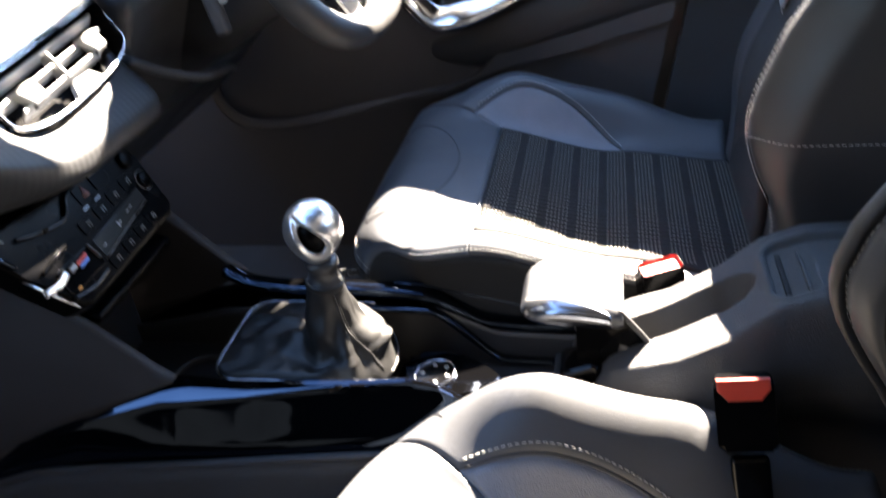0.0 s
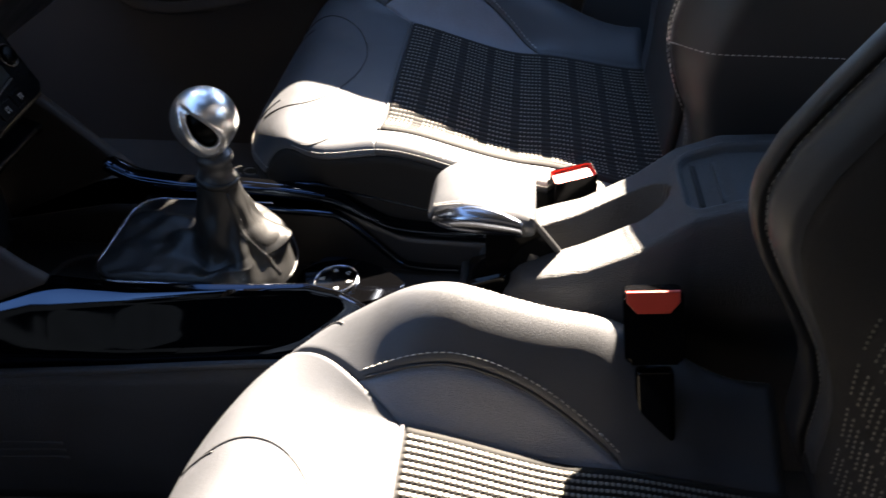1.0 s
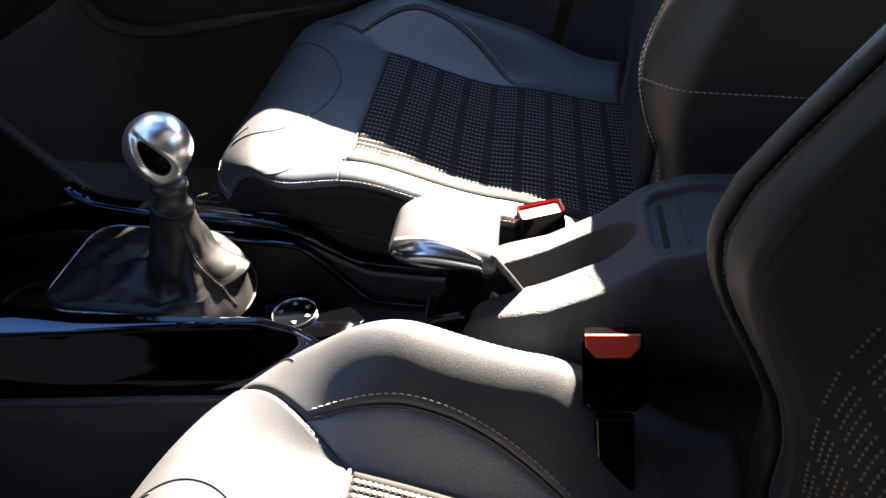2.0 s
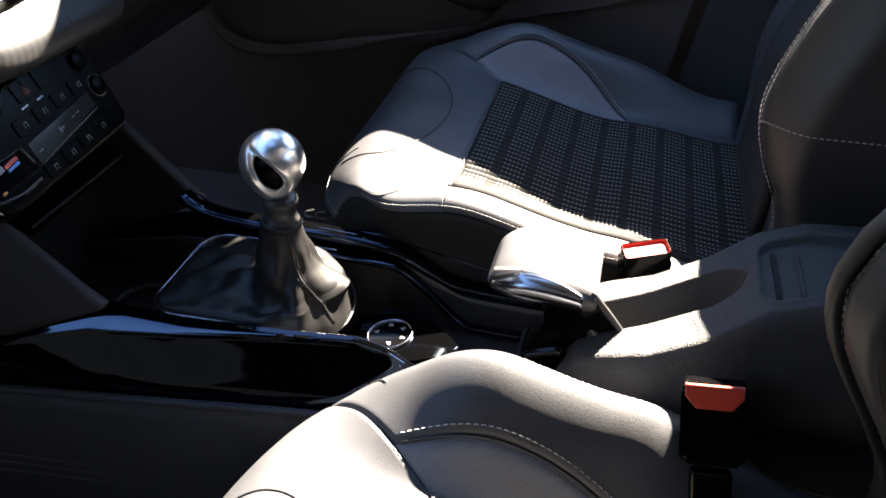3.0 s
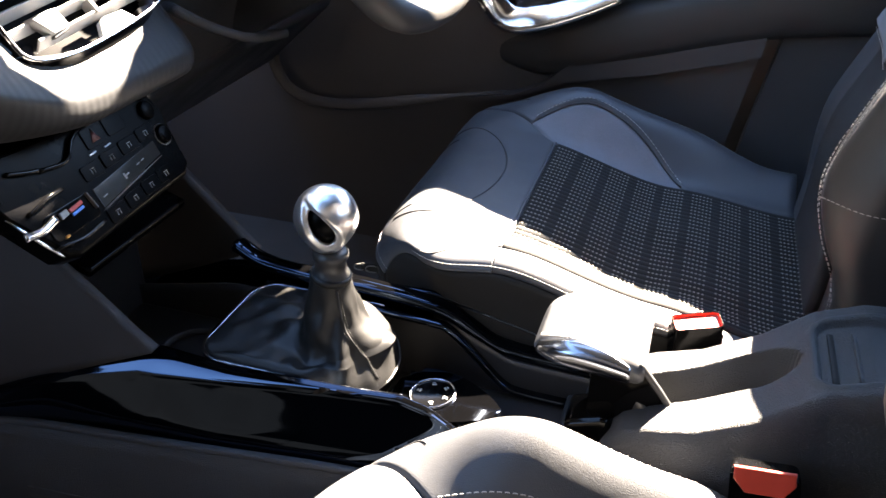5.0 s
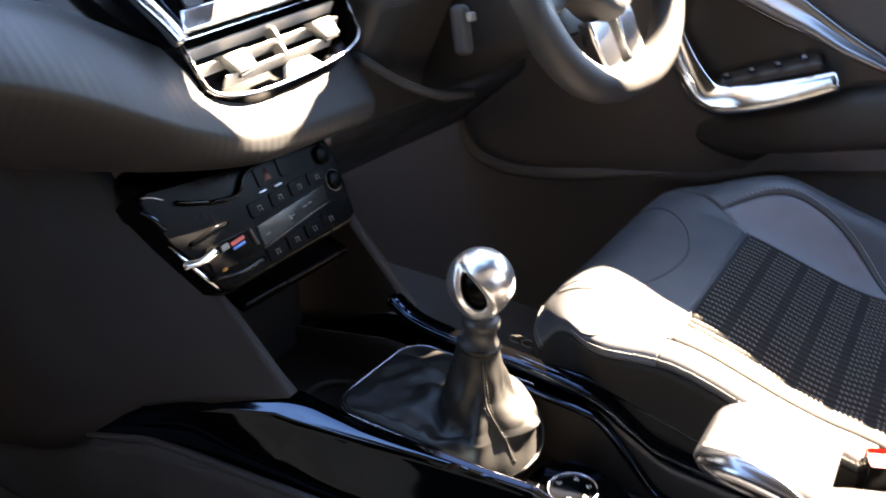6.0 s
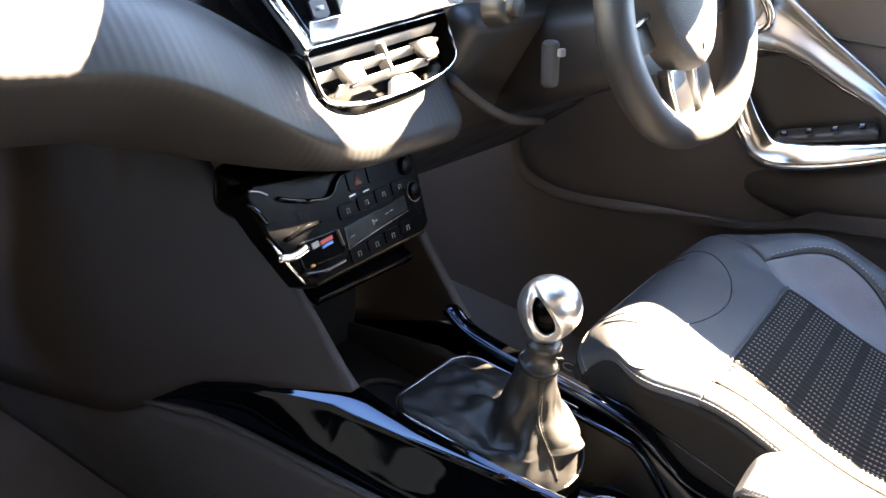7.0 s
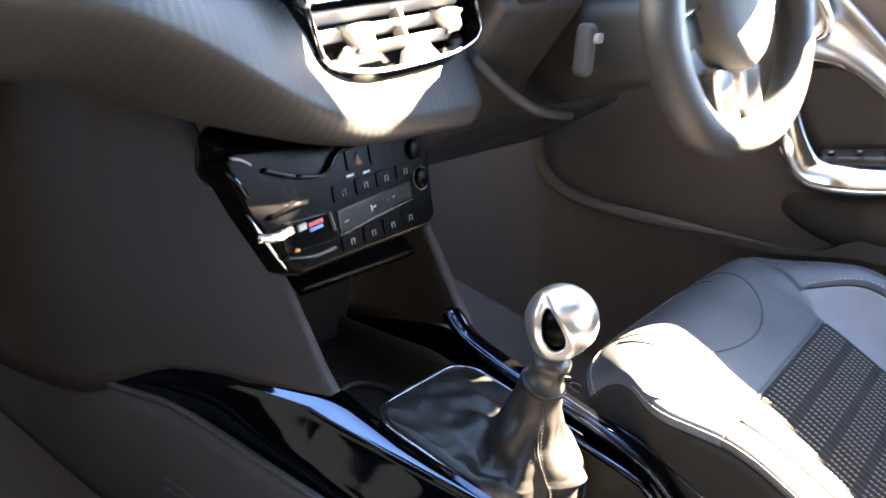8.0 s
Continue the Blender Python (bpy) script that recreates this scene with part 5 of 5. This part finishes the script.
part("switch_tip", block(upright((-0.153, 0.199, 0.648), (0, 1, 0), (-0.2, 0.05, 0.95)), 0.014, 0.010, 0.006, 0.0025), VANE, column, "grey switch tip")

wheel = thing("steering_wheel", (-0.072, 0.384, 0.716), "black leather steering wheel, lower rim in sun", "steering wheel")
RX, RZ = 0.160, 0.152


def rim_at(t):
    c, s_ = math.cos(t), math.sin(t)
    flat = 0.012 * max(0.0, -s_) ** 6
    return COL @ Vector((RX * c, RZ * s_ + flat, 0.0))


rim = bar([rim_at(2 * math.pi * k / 72) for k in range(72)], 0.042, 0.044, n=16, power=2.2, closed=True, up=tuple(axis))
part("rim", rim, LEATHER_DARK, wheel, "black leather rim")
part("rim_stitching", stitches([COL @ Vector(((RX - 0.012) * math.cos(2 * math.pi * k / 90), (RZ - 0.012) * math.sin(2 * math.pi * k / 90), 0.012)) for k in range(91)], gap=0.006, length=0.004), THREAD, wheel)
# the wheel stands a little turned
HUB = COL @ pose(-0.004, 0, -0.014, 0, 0, 9)
hub = [(p.x, p.y) for p in curve([(0.0, -0.066, 0), (0.034, -0.052, 0), (0.062, -0.016, 0), (0.073, 0.026, 0), (0.060, 0.060, 0), (0.0, 0.072, 0), (-0.060, 0.060, 0), (-0.073, 0.026, 0), (-0.062, -0.016, 0), (-0.034, -0.052, 0), (0.0, -0.066, 0)], 5)][:-1]
part("hub", loft([[HUB @ Vector((x * k, 0.005 + (y - 0.005) * k, z)) for x, y in hub] for k, z in ((0.96, -0.012), (1.0, -0.004), (1.0, 0.012), (0.97, 0.024), (0.89, 0.032), (0.68, 0.038), (0.35, 0.0415), (0.08, 0.0425))]), PLASTIC, wheel, "black airbag hub")
for k in range(4):
    part("hub_letter", block(HUB @ pose(-0.008 + 0.006 * k, -0.036, 0.0392, 10, 0, 0), 0.004, 0.008, 0.0016, 0.0), ICON, wheel, "pale raised letter bar")
for sgn in (-1, 1):
    part("spoke", bar([HUB @ Vector(p) for p in curve([(sgn * 0.05, 0.0, 0.0), (sgn * 0.10, -0.004, -0.002), (sgn * 0.158, 0.0, 0.0)], 5)], 0.040, 0.014, n=12, up=tuple(axis)), TRIM_DARK, wheel)
    part("spoke_trim", bar([HUB @ Vector(p) for p in curve([(sgn * 0.07, 0.022, 0.010), (sgn * 0.11, 0.018, 0.009), (sgn * 0.15, 0.022, 0.008)], 5)], 0.008, 0.006, n=8, up=tuple(axis)), CHROME, wheel)
for sgn in (-1, 1):
    prong = [(sgn * x, y) for x, y in ((0.012, -0.055), (0.050, -0.050), (0.054, -0.075), (0.047, -0.152), (0.020, -0.152), (0.012, -0.105))]
    part("lower_spoke", prism(prong if sgn > 0 else prong[::-1], HUB @ pose(0, 0, -0.008), 0.018, 0.005, 3), CHROME, wheel, "satin chrome prong of the lower spoke")
part("spoke_core", prism([(-0.024, -0.045), (0.024, -0.045), (0.024, -0.150), (-0.024, -0.150)], HUB @ pose(0, 0, -0.012), 0.010, 0.002), TRIM_DARK, wheel, "black slot between the prongs")

# ---------------- driver door ----------------
door = thing("driver_door", (0.05, 0.70, 0.1), "closed driver door with dark panel and satin chrome handle bezel", "car door")
# the belt's dips are shaped to let sun onto the driver seat
belt = [(-0.86, 0.0), (0.33, 0.0), (0.374, 0.308), (0.412, 0.523), (0.43, 0.60), (0.47, 0.62), (0.47, 0.802), (0.40, 0.802), (0.33, 0.803), (0.26, 0.786), (0.122, 0.730), (0.06, 0.765), (-0.02, 0.785), (-0.30, 0.785), (-0.86, 0.77)]
part("panel", prism(belt, Matrix.Translation((0, 0.715, 0)) @ Matrix(((1, 0, 0, 0), (0, 0, 1, 0), (0, 1, 0, 0), (0, 0, 0, 1))), 0.03, 0.004), PLASTIC_BROWN, door, "dark brown-grey door panel")
DY = 0.70
part("armrest", bar(curve([(-0.10, DY + 0.036, 0.41), (0.05, DY + 0.024, 0.42), (0.22, DY + 0.016, 0.475), (0.42, DY + 0.014, 0.53), (0.60, DY + 0.018, 0.55)]), 0.07, 0.10, n=16, power=3, taper=lambda t: 0.12 + 0.88 * smooth(0.0, 0.35, t)), LEATHER_DARK, door, "dark padded armrest")
wedge = [(-0.095, 0.328), (0.008, 0.346), (0.057, 0.367), (0.112, 0.416), (0.181, 0.469), (0.409, 0.531), (0.399, 0.452), (0.243, 0.408), (0.095, 0.376), (0.008, 0.339), (-0.095, 0.318)]
part("pull_wedge", prism(wedge, Matrix.Translation((0, 0.688, 0)) @ Matrix(((1, 0, 0, 0), (0, 0, 1, 0), (0, 1, 0, 0), (0, 0, 0, 1))), 0.036, 0.0035, 3), PLASTIC_BROWN, door, "grey-brown moulded band of the door")
low_band = curve([(-0.085, DY - 0.012, 0.600), (-0.062, DY - 0.02, 0.553), (-0.026, DY - 0.03, 0.506), (0.008, DY - 0.034, 0.482), (0.06, DY - 0.036, 0.489), (0.12, DY - 0.036, 0.510), (0.176, DY - 0.034, 0.534)])
part("bezel_lower", bar(low_band, 0.040, 0.024, n=16, power=3.0, up=(0, -1, 0.5), taper=lambda t: 0.7 + 0.5 * math.sin(math.pi * t)), CHROME, door, "satin chrome lower bezel")
slope = [(-0.100, 0.752), (-0.083, 0.738), (-0.023, 0.703), (0.04, 0.666), (0.106, 0.631), (0.165, 0.596), (0.235, 0.560)]
lip = [(0.235, 0.552), (0.165, 0.574), (0.127, 0.592), (0.081, 0.606), (0.022, 0.628), (-0.016, 0.636), (-0.060, 0.630), (-0.095, 0.600)]


def bezel_at(u, v):
    """u down the slope, v from the upper edge to the recess: a hollowed satin band."""
    def along(pts, k):
        k = k * (len(pts) - 1)
        i = min(int(k), len(pts) - 2)
        return Vector(pts[i]).lerp(Vector(pts[i + 1]), k - i)
    top, low = along(slope, u), along(lip[::-1], u)
    p = top.lerp(low, v)
    wide = (top - low).length
    out = 0.010 + 0.016 * smooth(0.30, 0.95, v) - 0.05 * wide * math.sin(math.pi * min(1.0, v / 0.8)) - 0.012 * smooth(0.0, 0.02, abs(v - 0.5) - 0.48)
    return Vector((p.x, DY + 0.004 - out, p.y))


upper = part("bezel_upper", sheet(bezel_at, [k / 30 for k in range(31)], [0, 0.015, 0.03] + [0.03 + 0.94 * k / 16 for k in range(1, 17)] + [0.985, 1.0]), SATIN, door, "satin grey upper bezel")
solid(upper, 0.004, 1.0)
part("bezel_lip", bar(curve([(x, DY - 0.020, z) for x, z in lip], 5), 0.012, 0.008, n=10, power=2.4, up=(0, -1, 0.3), taper=lambda t: 0.4 + 0.6 * smooth(0.0, 0.4, t)), CHROME, door, "bright edge over the handle recess")
loop = curve([(-0.112, DY - 0.016, 0.722), (-0.094, DY - 0.020, 0.730), (-0.070, DY - 0.022, 0.708), (-0.050, DY - 0.022, 0.682), (-0.052, DY - 0.022, 0.664), (-0.076, DY - 0.020, 0.650), (-0.104, DY - 0.016, 0.648), (-0.120, DY - 0.012, 0.680), (-0.112, DY - 0.016, 0.722)], 5)[:-1]
part("handle_ring", bar(loop, 0.014, 0.012, n=10, power=2.4, closed=True, up=(0, -1, 0)), CHROME, door, "chrome ring round the door handle")
part("door_handle", loft([[Vector((-0.092 + 0.026 * k * math.cos(2 * math.pi * j / 24), DY - 0.010 - d, 0.684 + 0.033 * k * math.sin(2 * math.pi * j / 24))) for j in range(24)] for k, d in ((1.0, 0.0), (0.97, 0.006), (0.8, 0.010), (0.4, 0.012), (0.05, 0.0125))]), VANE, door, "grey inner door handle")
part("handle_recess", prism([(-0.085, 0.60), (-0.05, 0.51), (0.0, 0.485), (0.20, 0.53), (0.26, 0.545), (0.10, 0.61), (0.0, 0.635)], Matrix.Translation((0, DY + 0.004, 0)) @ Matrix(((1, 0, 0, 0), (0, 0, 1, 0), (0, 1, 0, 0), (0, 0, 0, 1))), 0.006, 0.0), TRIM_DARK, door, "black handle recess")
part("switch_bank", block(pose(0.080, DY - 0.016, 0.528, 30, -21, 0), 0.15, 0.03, 0.02, 0.008), TRIM_DARK, door, "black window switch bank")
for k in range(4):
    part("window_switch", block(pose(0.024 + 0.034 * k, DY - 0.033, 0.517 + 0.0138 * k, 30, -21, 0), 0.011, 0.008, 0.006, 0.002), PIANO, door)
    part("switch_mark", block(pose(0.024 + 0.034 * k, DY - 0.039, 0.521 + 0.0138 * k, 30, -21, 0), 0.006, 0.003, 0.002, 0.0005), ICON, door)
pocket = curve([(-0.452, DY + 0.006, 0.40), (-0.448, DY - 0.004, 0.345), (-0.410, DY - 0.012, 0.302), (-0.33, DY - 0.016, 0.289), (-0.22, DY - 0.014, 0.304), (-0.129, DY - 0.012, 0.324), (0.0, DY - 0.010, 0.350)])
part("door_bin", bar(pocket, 0.022, 0.013, n=12, power=2.4, up=(0, -1, 0.6), taper=lambda t: 1.0 - 0.9 * smooth(0.7, 1.0, t)), PLASTIC_BROWN, door, "soft edge of the door bin")
part("belt_seam", bar([(-0.3, DY + 0.013, 0.66), (0.0, DY + 0.013, 0.665), (0.3, DY + 0.013, 0.675), (0.58, DY + 0.013, 0.68)], 0.004, 0.004), TRIM_DARK, door)

# floor mat
tagged(link("floor_mat", prism(rounded(0.62, 0.44, 0.05, 6), pose(-0.32, 0.36, 0.001), 0.010, 0.004), CARPET), "black carpet mat in the driver footwell", "floor mat")
